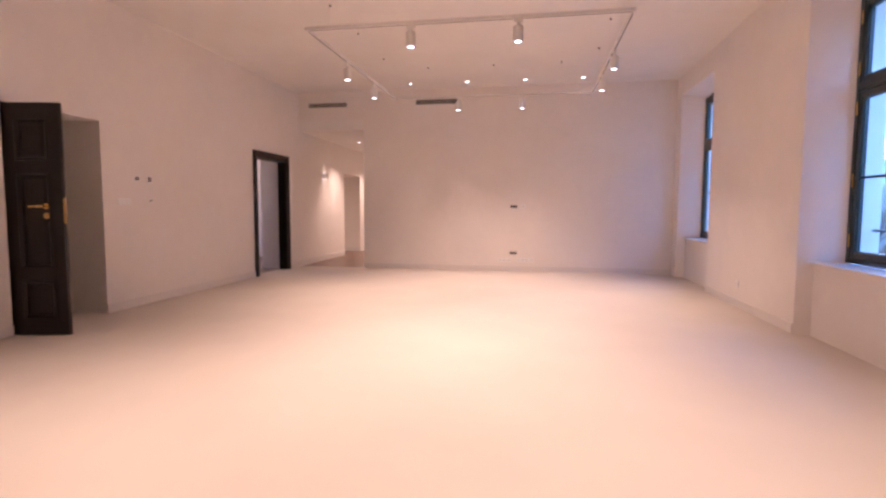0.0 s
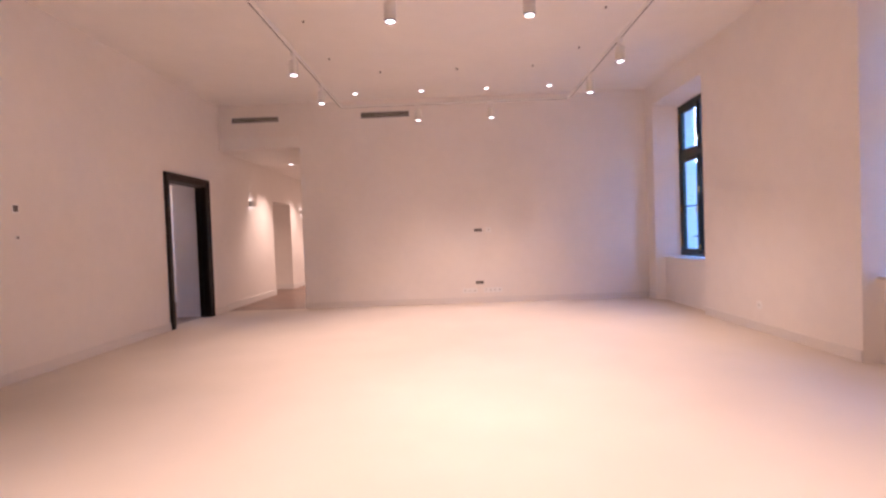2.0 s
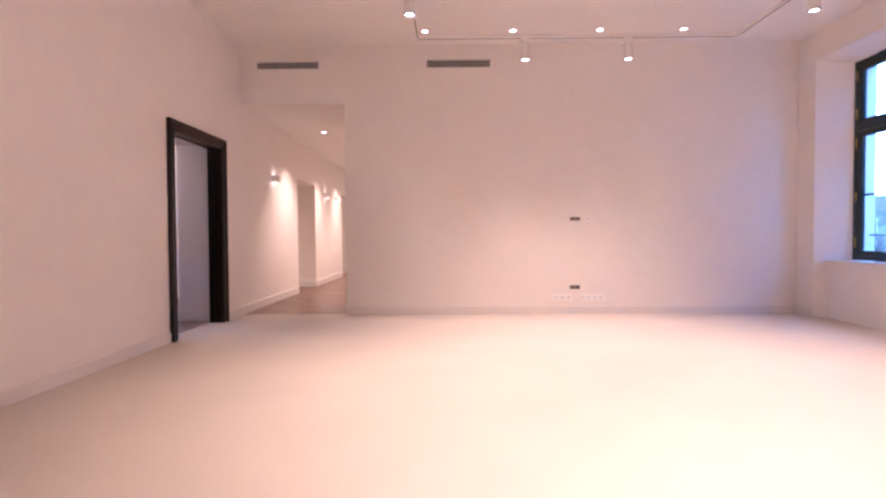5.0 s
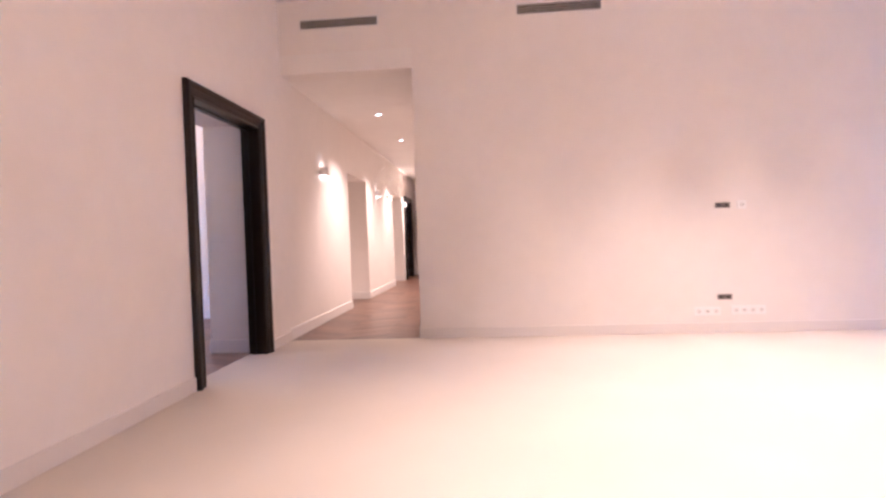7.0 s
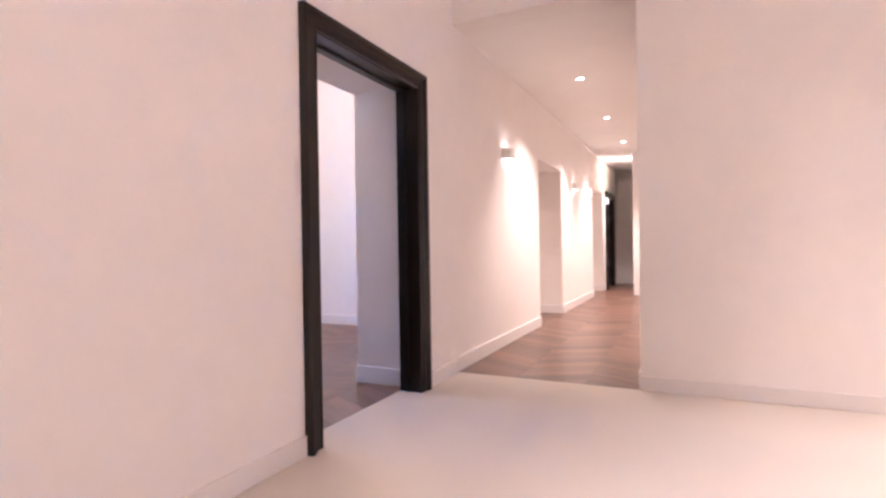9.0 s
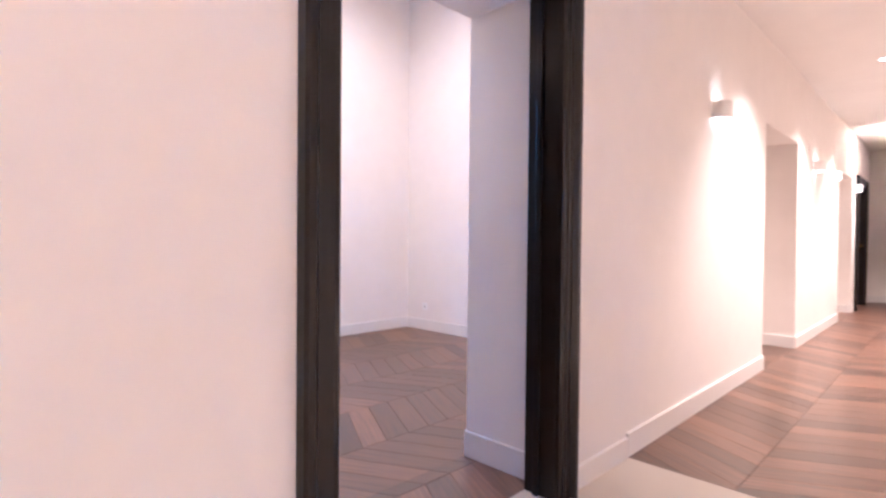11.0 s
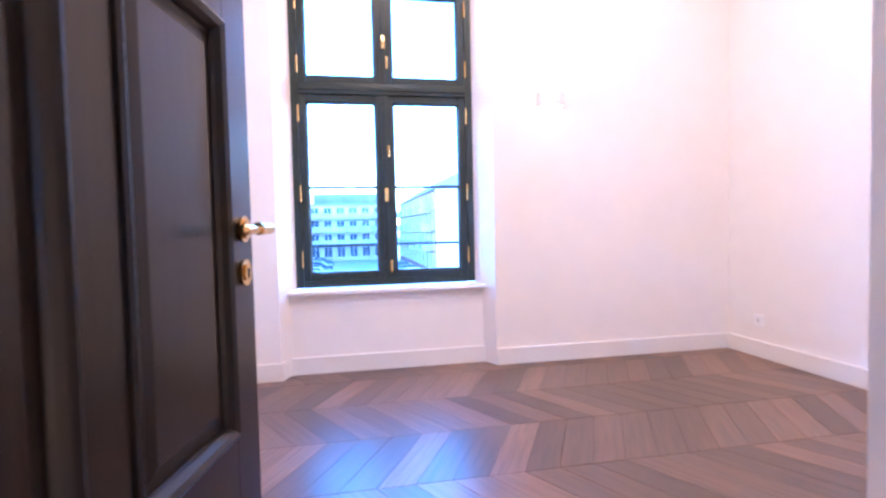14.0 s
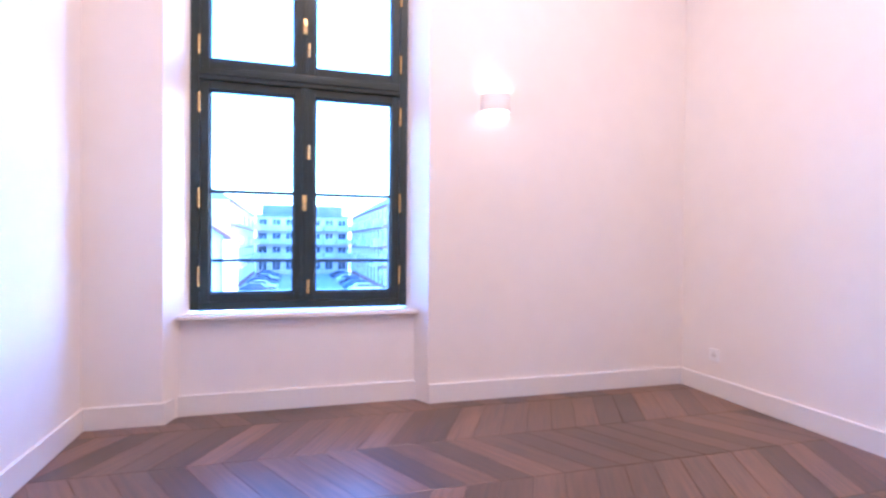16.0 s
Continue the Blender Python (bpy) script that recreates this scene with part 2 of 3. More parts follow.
# lid over the hall, keeps the sky from lighting it from above
thing("ceiling_entrance_hall", box(bmesh.new(), XI - 1.0, XI, 2.4, 5.2, 2.6, 2.7), CEIL, "white ceiling that closes the entrance hall against sky light", "ceiling", kind="structure")
bm = box(bmesh.new(), XL, XR, YB, YF, -0.12, 0)
box(bm, -4.566, XL, 7.552, 8.755, -0.12, 0)
box(bm, XI - 1.0, XI, 2.4, 5.2, -0.12, 0)
box(bm, XI, XL, 3.16, 4.27, -0.12, 0)
box(bm, XR, XR + 0.13, 3.03, 4.66, -0.12, 0)
box(bm, XR, XR + 0.13, 7.32, 9.0, -0.12, 0)
thing("floor_living_room", bm, CARPET, "pale beige low-pile carpet over the whole room", "carpet", kind="structure")


def skirting(name, runs, height, mat, label):
    ob = holder(name, label, "baseboard", kind="structure")
    for x0, y0, x1, y1, nx, ny in runs:
        t = 0.016
        bm = bmesh.new()
        box(bm, min(x0, x1, x0 + nx * t, x1 + nx * t), max(x0, x1, x0 + nx * t, x1 + nx * t),
            min(y0, y1, y0 + ny * t, y1 + ny * t), max(y0, y1, y0 + ny * t, y1 + ny * t), 0, height, 0.003)
        part("board", bm, mat, ob)
    return ob


skirting("baseboard_living_room", [
    (XL, YB, XL, 3.16, 1, 0), (XL, 4.27, XL, 7.488, 1, 0), (XL, 8.776, XL, YF, 1, 0), (XC, YF, XR, YF, 0, -1),
    (XR, YB, XR, 3.03, -1, 0), (XR, 4.66, XR, 7.32, -1, 0), (XR, 9.0, XR, YF - 0.016, -1, 0)], 0.1, SKIRT,
    "wall-coloured low baseboard along the carpet")
skirting("baseboard_corridor", [
    (XL, YF, XL, 11.87, 1, 0), (XL, 13.12, XL, 15.75, 1, 0), (XL, 17.05, XL, 17.3, 1, 0), (XL, 18.72, XL, 19.25, 1, 0),
    (XC, YF + 0.016, XC, 16.25, -1, 0), (-3.73, 16.25, XC - 0.016, 16.25, 0, -1), (XL + 0.016, 19.25, -3.73, 19.25, 0, -1),
    (XL, 13.12, -4.9, 13.12, 0, -1), (XL, 17.05, -4.9, 17.05, 0, -1)], 0.12, TRIM, "white painted corridor baseboard")
skirting("baseboard_bedroom", [
    (BX, BY0, XI, BY0, 0, 1), (BX, BY1, XI, BY1, 0, -1), (BX, BY0 + 0.016, BX, 7.597, 1, 0), (BX, 9.147, BX, BY1 - 0.016, 1, 0),
    (BX - 0.125, 7.63, BX - 0.125, 9.11, 1, 0), (XI, BY0 + 0.016, XI, 7.552, -1, 0), (XI, 8.755, XI, BY1 - 0.016, -1, 0),
    (XI, 8.755, -4.57, 8.755, 0, -1), (XI, 7.552, -4.57, 7.552, 0, 1)], 0.125, TRIM, "white painted bedroom baseboard")
bm = bmesh.new()
for y0, s in ((7.597, 1), (9.147, -1)):
    prism(bm, [(BX + 0.016, y0 - s * 0.016), (BX + 0.016, y0 + s * 0.004), (BX - 0.125, y0 + s * 0.046), (BX - 0.125, y0 + s * 0.026)], 0, 0.124)
thing("baseboard_window_niche", bm, TRIM, "white baseboard returns in the window niche", "baseboard", kind="structure")


# ---- windows: local x along the wall, y outward, z up ----
def window(name, at, half_wall, top_wall, depth, half, low, high, transom, bar, sill, spandrel, thick):
    ob = holder(name, "dark green-black timber casement window with brass fittings in a deep white niche", "window", kind="structure", at=at)
    bm = bmesh.new()
    for s in (-1, 1):
        prism(bm, [(s * half_wall, 0), (s * half, depth), (s * half, thick), (s * half_wall, thick)], 0, top_wall)
    prism(bm, [(0, top_wall), (depth, high), (thick, high), (thick, top_wall)], -half_wall, half_wall, axis="x")
    box(bm, -half_wall, half_wall, spandrel, thick - 0.004, 0, sill - 0.026)
    part("niche_lining", bm, PAINT, ob, "warm white splayed plaster niche")
    e = half_wall - (half_wall - half) * (spandrel - 0.045) / depth - 0.006
    bm = bmesh.new()
    prism(bm, [(-e, spandrel - 0.045), (e, spandrel - 0.045), (half + 0.01, depth + 0.03), (-half - 0.01, depth + 0.03)], sill - 0.026, sill)
    bmesh.ops.bevel(bm, geom=bm.edges[:], offset=0.006, segments=2, affect="EDGES")
    part("window_sill", bm, TRIM, ob, "white painted window sill")
    d0, d1 = depth, depth + 0.075
    w = 0.055
    bm = bmesh.new()
    for s in (-1, 1):
        box(bm, s * half, s * (half - w), d0, d1, low, high, 0.004)
    box(bm, -half + w, half - w, d0 + 0.002, d1, low, low + 0.05, 0.004)
    box(bm, -half + w, half - w, d0 + 0.002, d1, high - w, high, 0.004)
    box(bm, -half + w, half - w, d0 - 0.012, d1, transom - 0.04, transom + 0.04, 0.006)
    box(bm, -half + w, half - w, d0 - 0.022, d0 - 0.010, transom - 0.012, transom + 0.022, 0.004)
    part("window_frame", bm, FRAME, ob)
    bm = box(bmesh.new(), -0.27, 0.27, d0 - 0.034, d0 - 0.001, high - 0.046, high - 0.004, 0.012)
    for q in (-1, 1):
        box(bm, q * 0.27, q * 0.31, d0 - 0.022, d0 - 0.001, high - 0.040, high - 0.010, 0.006)
    part("trickle_vent", bm, FRAME, ob, "dark slim ventilation hood on the window head")
    for row, (z0, z1) in enumerate(((low + 0.05, transom - 0.04), (transom + 0.04, high - w))):
        for s in (-1, 1):
            xa, xb = s * 0.012, s * (half - w)
            x0, x1 = min(xa, xb), max(xa, xb)
            bm = bmesh.new()
            r = 0.052
            yy0, yy1 = d0 + 0.008, d0 + 0.06
            box(bm, x0, x0 + r, yy0, yy1, z0, z1, 0.004)
            box(bm, x1 - r, x1, yy0, yy1, z0, z1, 0.004)
            box(bm, x0 + r, x1 - r, yy0 + 0.001, yy1, z0, z0 + r, 0.004)
            box(bm, x0 + r, x1 - r, yy0 + 0.001, yy1, z1 - r, z1, 0.004)
            b = 0.012
            for q0, q1, k0, k1 in ((x0 + r, x0 + r + b, z0 + r, z1 - r), (x1 - r - b, x1 - r, z0 + r, z1 - r),
                                   (x0 + r, x1 - r, z0 + r, z0 + r + b), (x0 + r, x1 - r, z1 - r - b, z1 - r)):
                box(bm, q0, q1, yy0 + 0.014, yy1 - 0.006, k0, k1)
            sash = part("sash", bm, FRAME, ob)
            pane = part("pane", box(bmesh.new(), x0 + r, x1 - r, d0 + 0.034, d0 + 0.040, z0 + r, z1 - r), GLASS, sash, "clear glass pane")
            pane.visible_shadow = False
            if row == 0:
                part("glazing_bar", box(bmesh.new(), x0 + r, x1 - r, d0 + 0.020, d0 + 0.052, bar - 0.011, bar + 0.011, 0.003), FRAME, sash)
            hz = (z0 + 0.16, (z0 + z1) / 2 - 0.04, z1 - 0.14) if row == 0 else (z0 + 0.13, z1 - 0.13)
            for z in hz:
                bm = cylinder(bmesh.new(), (s * (half - w + 0.004), d0 - 0.004, z), 0.0075, 0.0075, 0.10, n=12)
                for q in (-0.055, 0.055):
                    bmesh.ops.create_uvsphere(bm, u_segments=8, v_segments=6, radius=0.009, matrix=Matrix.Translation((s * (half - w + 0.004), d0 - 0.004, z + q)))
                part("hinge", bm, BRASS, sash, "brass window hinge", smooth=True)
        bm = box(bmesh.new(), -0.024, 0.024, d0 - 0.006, d0 + 0.010, z0 - 0.004, z1 + 0.004, 0.002)
        box(bm, -0.012, 0.012, d0 - 0.014, d0 - 0.004, z0 + 0.012, z1 - 0.012, 0.004)
        part("meeting_stile", bm, FRAME, ob)
        zh = bar - 0.06 if row == 0 else (z0 + z1) / 2 - 0.05
        bm = box(bmesh.new(), -0.014, 0.014, d0 - 0.021, d0 - 0.012, zh - 0.05, zh + 0.05, 0.004)
        cylinder(bm, (0, d0 - 0.03, zh + 0.01), 0.009, 0.009, 0.03, "y", 12)
        box(bm, -0.009, 0.009, d0 - 0.05, d0 - 0.038, zh - 0.055, zh + 0.02, 0.004)
        part("window_handle", bm, BRASS, ob, "small brass espagnolette handle", smooth=True)
        for z in ((z0 + 0.09, z0 + 0.95) if row == 0 else (z0 + 0.16,)):
            bm = box(bmesh.new(), 0.016, 0.034, d0 - 0.012, d0 + 0.012, z - 0.045, z + 0.045, 0.003)
            cylinder(bm, (0.025, d0 - 0.014, z), 0.006, 0.006, 0.075, n=10)
            part("latch", bm, BRASS, ob, "small brass window latch", smooth=True)
    bm = cylinder(bmesh.new(), (0, depth + 0.22, low + 0.30), 0.012, 0.012, 2 * half, "x", 12)
    part("outside_rail", bm, FRAME, ob, "thin dark safety rail outside the glass", smooth=True)
    return ob


window("window_1", pose(XR, 8.16, 0, 0, 0, -90), 0.84, 3.2, 0.33, 0.645, 0.725, 3.1, 2.30, 1.50, 0.715, 0.125, 0.6)
window("window_2", pose(XR, 3.845, 0, 0, 0, -90), 0.815, 3.2, 0.33, 0.645, 0.725, 3.1, 2.30, 1.50, 0.715, 0.125, 0.6)
window("window_3", pose(BX, 8.362, 0, 0, 0, 90), 0.775, 2.96, 0.20, 0.672, 0.615, 2.87, 2.065, 1.35, 0.598, 0.125, 0.5)


# ---- doors ----
CASING = [(0, 0), (0, 0.018), (0.012, 0.026), (0.022, 0.018), (0.050, 0.018), (0.056, 0.026), (0.090, 0.026), (0.098, 0.034),
          (0.112, 0.046), (0.138, 0.046), (0.148, 0.036), (0.148, 0)]
CASING = [(u * 0.777, v) for u, v in CASING]


def door_frame(name, y0, y1, top, x_front, x_back, label):
    """Dark casing on the room side and a jamb lining; y0, y1 and top are the clear opening."""
    ob = holder(name, label, "door frame", kind="structure")
    part("casing", sweep(bmesh.new(), [(x_front, y0, 0.0), (x_front, y0, top), (x_front, y1, top), (x_front, y1, 0.0)],
                         [(-u, v) for u, v in CASING], (1, 0, 0)), DARK, ob)
    bm = bmesh.new()
    box(bm, x_back, x_front, y0 - 0.058, y0, 0, top, 0.003)
    box(bm, x_back, x_front, y1, y1 + 0.09, 0, top, 0.003)
    box(bm, x_back, x_front, y0 - 0.058, y1 + 0.09, top, top + 0.055, 0.003)
    part("jamb", bm, DARK, ob)
    bm = bmesh.new()
    box(bm, x_back + 0.05, x_back + 0.075, y0, y0 + 0.014, 0, top, 0.002)
    box(bm, x_back + 0.05, x_back + 0.075, y1 - 0.014, y1, 0, top, 0.002)
    box(bm, x_back + 0.05, x_back + 0.075, y0 + 0.014, y1 - 0.014, top - 0.014, top, 0.002)
    part("door_stop", bm, DARK, ob)
    return ob


def lever(face, side, x, z, towards, parent):
    """Brass lever and rosettes on the face y = face of a leaf; side: the way that the face looks."""
    bm = cylinder(bmesh.new(), (x, face + side * 0.005, z), 0.027, 0.025, 0.010, "y", 28)
    cylinder(bm, (x, face + side * 0.012, z), 0.019, 0.019, 0.008, "y", 24)
    cylinder(bm, (x, face + side * 0.032, z), 0.0095, 0.0095, 0.045, "y", 16)
    cylinder(bm, (x + towards * 0.022, face + side * 0.056, z), 0.0125, 0.0105, 0.07, "x", 16)
    cylinder(bm, (x + towards * 0.085, face + side * 0.055, z - 0.002), 0.0105, 0.008, 0.075, "x", 16)
    bmesh.ops.create_uvsphere(bm, u_segments=12, v_segments=8, radius=0.0105, matrix=Matrix.Translation((x + towards * 0.122, face + side * 0.055, z - 0.002)))
    part("lever_handle", bm, BRASS, parent, "polished brass lever handle", smooth=True)
    bm = cylinder(bmesh.new(), (x, face + side * 0.005, z - 0.088), 0.027, 0.025, 0.010, "y", 28)
    cylinder(bm, (x, face + side * 0.011, z - 0.088), 0.017, 0.015, 0.006, "y", 24)
    rosette = part("key_rosette", bm, BRASS, parent, "round brass keyhole rosette", smooth=True)
    bm = cylinder(bmesh.new(), (x, face + side * 0.0145, z - 0.083), 0.004, 0.004, 0.002, "y", 12)
    box(bm, x - 0.0022, x + 0.0022, face + side * 0.0136, face + side * 0.0154, z - 0.100, z - 0.083)
    part("keyhole", bm, BLACK, rosette)


def leaf(name, at, width, height, rows, columns, label, handle_z=1.04, inset=0.062):
    """A panelled door leaf: hinge edge at x = 0, faces at y = 0 and y = -0.045, with bevelled panels."""
    ob = holder(name, label, "door", kind="structure", at=at)
    t, s = 0.045, 0.115
    bm = bmesh.new()
    n = columns
    mull = 0.095
    pw = (width - 2 * s - mull * (n - 1)) / n
    xs = [(s + i * (pw + mull), s + i * (pw + mull) + pw) for i in range(n)]
    edges = [0.008] + [q for r in rows for q in r] + [height]
    box(bm, 0, s, -t, 0, 0.008, height, 0.002)
    box(bm, width - s, width, -t, 0, 0.008, height, 0.002)
    for z0, z1 in zip(edges[::2], edges[1::2]):
        box(bm, s, width - s, -t + 0.0004, -0.0004, z0, z1)
    for z0, z1 in rows:
        for (a0, a1), (b0, b1) in zip(xs, xs[1:]):
            box(bm, a1, b0, -t + 0.0006, -0.0006, z0, z1)
    part("leaf_frame", bm, DARK, ob)
    for z0, z1 in rows:
        for a, b in xs:
            bm = box(bmesh.new(), a - 0.004, b + 0.004, -t / 2 - 0.007, -t / 2 + 0.007, z0 - 0.004, z1 + 0.004)
            for side in (-1, 1):
                k = -t / 2 + side * 0.007
                g = 0.036
                lo = [bm.verts.new((x, k, z)) for x, z in ((a + g, z0 + g), (b - g, z0 + g), (b - g, z1 - g), (a + g, z1 - g))]
                h = g + 0.030
                hi = [bm.verts.new((x, k + side * 0.010, z)) for x, z in ((a + h, z0 + h), (b - h, z0 + h), (b - h, z1 - h), (a + h, z1 - h))]
                for i in range(4):
                    q = (lo[i], lo[(i + 1) % 4], hi[(i + 1) % 4], hi[i])
                    bm.faces.new(q if side < 0 else q[::-1])
                bm.faces.new(hi if side < 0 else hi[::-1])
            panel = part("panel", bm, DARK, ob)
            bm = bmesh.new()
            for side in (-1, 1):
                face = 0 if side > 0 else -t
                prof = [(0.0, 0.0), (0.0, 0.005), (-0.008, 0.009), (-0.018, 0.004), (-0.026, -0.006), (-0.030, -0.014), (0.0, -0.014)]
                sweep(bm, [(a, face, z0), (a, face, z1), (b, face, z1), (b, face, z0), (a, face, z0 + 0.0005)],
                      [(side * u, v) for u, v in prof], (0, side, 0))
            part("moulding", bm, DARK, panel)
    lever(0, 1, width - inset, handle_z, -1, ob)
    lever(-t, -1, width - inset, handle_z, -1, ob)
    bm = box(bmesh.new(), width - 0.0005, width + 0.0015, -0.034, -0.011, handle_z - 0.16, handle_z + 0.08)
    part("lock_plate", bm, BRASS, ob, "narrow brass lock plate")
    for z in (0.25, height - 0.25):
        part("hinge", cylinder(bmesh.new(), (-0.004, 0.004, z), 0.009, 0.009, 0.11, n=12), DARK, ob, smooth=True)
    return ob


door_frame("door_frame_1", 7.605, 8.665, 2.10, XL, -4.566, "dark-stained wooden door frame with stepped mouldings")
door_frame("door_frame_2", 17.52, 18.5, 2.06, XL, -4.566, "dark-stained wooden door frame at the corridor's end")
leaf("door_1", pose(-4.575, 7.600, 0, 0, 0, 169.1), 1.0, 2.085, [(0.16, 0.52), (0.64, 1.44), (1.56, 1.97)], 2,
     "open dark-stained panelled door with brass lever handle", 1.045)
leaf("door_2", pose(-4.52, 17.525, 0, 0, 0, 90), 0.97, 2.05, [(0.16, 0.52), (0.64, 1.52), (1.64, 1.95)], 2, "closed dark-stained panelled door in the corridor")
leaf("door_3", pose(-4.45, 3.225, 0, 0, 0, 11), 0.53, 2.17, [(0.16, 0.52), (0.64, 1.52), (1.64, 2.02)], 1, "open black-brown entrance door with brass lever handle", 1.22, 0.15)
for k, (y0, y1) in enumerate(((11.87, 13.12), (15.75, 17.05))):
    bm = box(bmesh.new(), -4.95, -4.905, y0, y1, 0.005, 2.085, 0.002)
    thing("door_%d" % (k + 4), bm, TRIM, "plain white flush door deep in its opening", "door", kind="structure")


# ---- lamps ----
def spot_lamp(name, x, y, z, power, size, blend, radius, colour=LAMP):
    d = bpy.data.lights.new(name, "SPOT")
    d.energy, d.spot_size, d.spot_blend, d.shadow_soft_size, d.color = power, radians(size), blend, radius, colour
    ob = new(name, d)
    ob.location = (x, y, z)
    return ob


TX0, TX1, TY0, TY1, TZ = -1.965, 1.285, 4.36, 7.79, 3.07


def build_track(dy):
    """The whole rectangle of rails with its wires, moved dy along the room."""
    track = holder("lighting_track", "white suspended rectangular lighting track on thin wires", "track light")
    track.location.y = dy
    for x0, x1, y0, y1 in ((TX0 - 0.02, TX1 + 0.02, TY0 - 0.02, TY0 + 0.02), (TX0 - 0.02, TX1 + 0.02, TY1 - 0.02, TY1 + 0.02),
                           (TX0 - 0.02, TX0 + 0.02, TY0 + 0.02, TY1 - 0.02), (TX1 - 0.02, TX1 + 0.02, TY0 + 0.02, TY1 - 0.02)):
        rail = part("rail", box(bmesh.new(), x0, x1, y0, y1, TZ - 0.018, TZ + 0.018, 0.003), WHITE, track)
        if x1 - x0 > 1:
            part("slot", box(bmesh.new(), x0 + 0.03, x1 - 0.03, (y0 + y1) / 2 - 0.006, (y0 + y1) / 2 + 0.006, TZ - 0.0195, TZ - 0.0172), GREY, rail)
        else:
            part("slot", box(bmesh.new(), (x0 + x1) / 2 - 0.006, (x0 + x1) / 2 + 0.006, y0 + 0.03, y1 - 0.03, TZ - 0.0195, TZ - 0.0172), GREY, rail)
    for x, y in ((TX0, 5.0), (TX0, 5.98), (TX0, 7.17), (TX1, 5.0), (TX1, 5.96), (TX1, 7.14), (-1.38, TY1), (-0.29, TY1), (0.79, TY1), (-1.38, TY0), (-0.29, TY0), (0.79, TY0)):
        bm = cylinder(bmesh.new(), (x, y, (TZ + HT) / 2), 0.0007, 0.0007, HT - TZ, n=6)
        wire = part("suspension_wire", bm, WHITE, track)
        part("ceiling_anchor", cylinder(bmesh.new(), (x, y, HT - 0.009), 0.011, 0.014, 0.018, n=16), GREY, wire, smooth=True)


build_track(0)
build_track(-4.7)


def track_spot():
    ob = holder("track_spotlight", "white cylindrical track spotlight, switched on, hanging from the rail", "spotlight", "spotlights on the track")
    bm = box(bmesh.new(), -0.016, 0.016, -0.045, 0.045, -0.036, 0, 0.004)
    part("adapter", bm, WHITE, ob)
    bm = cylinder(bmesh.new(), (0, 0, -0.05), 0.012, 0.012, 0.05, n=16)
    part("stem", bm, WHITE, ob, smooth=True)
    bm = cylinder(bmesh.new(), (0, 0, -0.142), 0.048, 0.048, 0.14, n=32)
    bmesh.ops.bevel(bm, geom=[e for e in bm.edges if len(e.link_faces) == 2 and e.calc_face_angle(0) > 1], offset=0.004, segments=2, affect="EDGES")
    part("body", bm, WHITE, ob, smooth=True)
    bm = cylinder(bmesh.new(), (0, 0, -0.214), 0.043, 0.047, 0.006, n=32)
    part("ring", bm, BLACK, ob, "black anti-glare ring", smooth=True)
    part("lens", cylinder(bmesh.new(), (0, 0, -0.2172), 0.034, 0.034, 0.002, n=24), GLOW, ob, "glowing lens")
    return ob


first = track_spot()
SPOTS = [(-0.855, TY0), (0.215, TY0), (TX0, 5.55), (TX0, 6.67), (TX1, 5.55), (TX1, 6.67), (-0.867, TY1), (0.182, TY1)]
for i, (x, y) in enumerate(SPOTS + [(x, y - 4.7) for x, y in SPOTS]):
    m = pose(x, y, TZ - 0.018, 0, 0, 90 if x in (-0.855, 0.215, -0.867, 0.182) else 0)
    if i:
        copy_thing(first, m)
    else:
        first.matrix_world = m
    spot_lamp("spot_beam", x, y, TZ - 0.245, SPOT_W, 106, 1.0, 0.035)


def downlight():
    ob = holder("downlight", "small white recessed ceiling downlight, switched on; the bedroom ones are added fill", "downlight", "recessed downlights")
    bm = bmesh.new()
    n = 32
    prof = [(0.036, 0.0), (0.040, -0.005), (0.050, -0.006), (0.054, -0.002), (0.054, 0.0)]
    rings = [[bm.verts.new((r * math.cos(2 * math.pi * i / n), r * math.sin(2 * math.pi * i / n), z)) for i in range(n)] for r, z in prof]
    for a, b in zip(rings, rings[1:]):
        for i in range(n):
            bm.faces.new((a[i], b[i], b[(i + 1) % n], a[(i + 1) % n]))
    bmesh.ops.recalc_face_normals(bm, faces=bm.faces)
    part("ring", bm, WHITE, ob, smooth=True)
    part("lens", cylinder(bmesh.new(), (0, 0, -0.0022), 0.037, 0.037, 0.004, n=24), GLOW, ob, "glowing lens")
    return ob


first = downlight()
DOWN = [(-1.94, 8.86, HT), (-0.86, 8.86, HT), (0.2, 8.86, HT), (1.22, 8.86, HT),
        (-3.76, 11.2, HC), (-3.76, 13.15, HC), (-3.76, 15.1, HC), (-3.76, 17.0, HC),
        # bedroom: four added fill lamps on the unseen ceiling, to brighten its walls
        (-6.9, 8.5, HB), (-6.9, 9.8, HB), (-6.1, 8.5, HB), (-6.1, 9.8, HB)]
for i, p in enumerate(DOWN):
    if i:
        copy_thing(first, pose(*p))
    else:
        first.matrix_world = pose(*p)
    # the HB beams are bedroom fill, spread wide to leave no scallops
    spot_lamp("downlight_beam", p[0], p[1], p[2] - 0.03, CORR_W if p[2] == HC else DOWN_W if p[2] == HT else BED_FILL_W, 36 if p[2] == HT else 102 if p[2] == HC else 176, 1.0, 0.03)


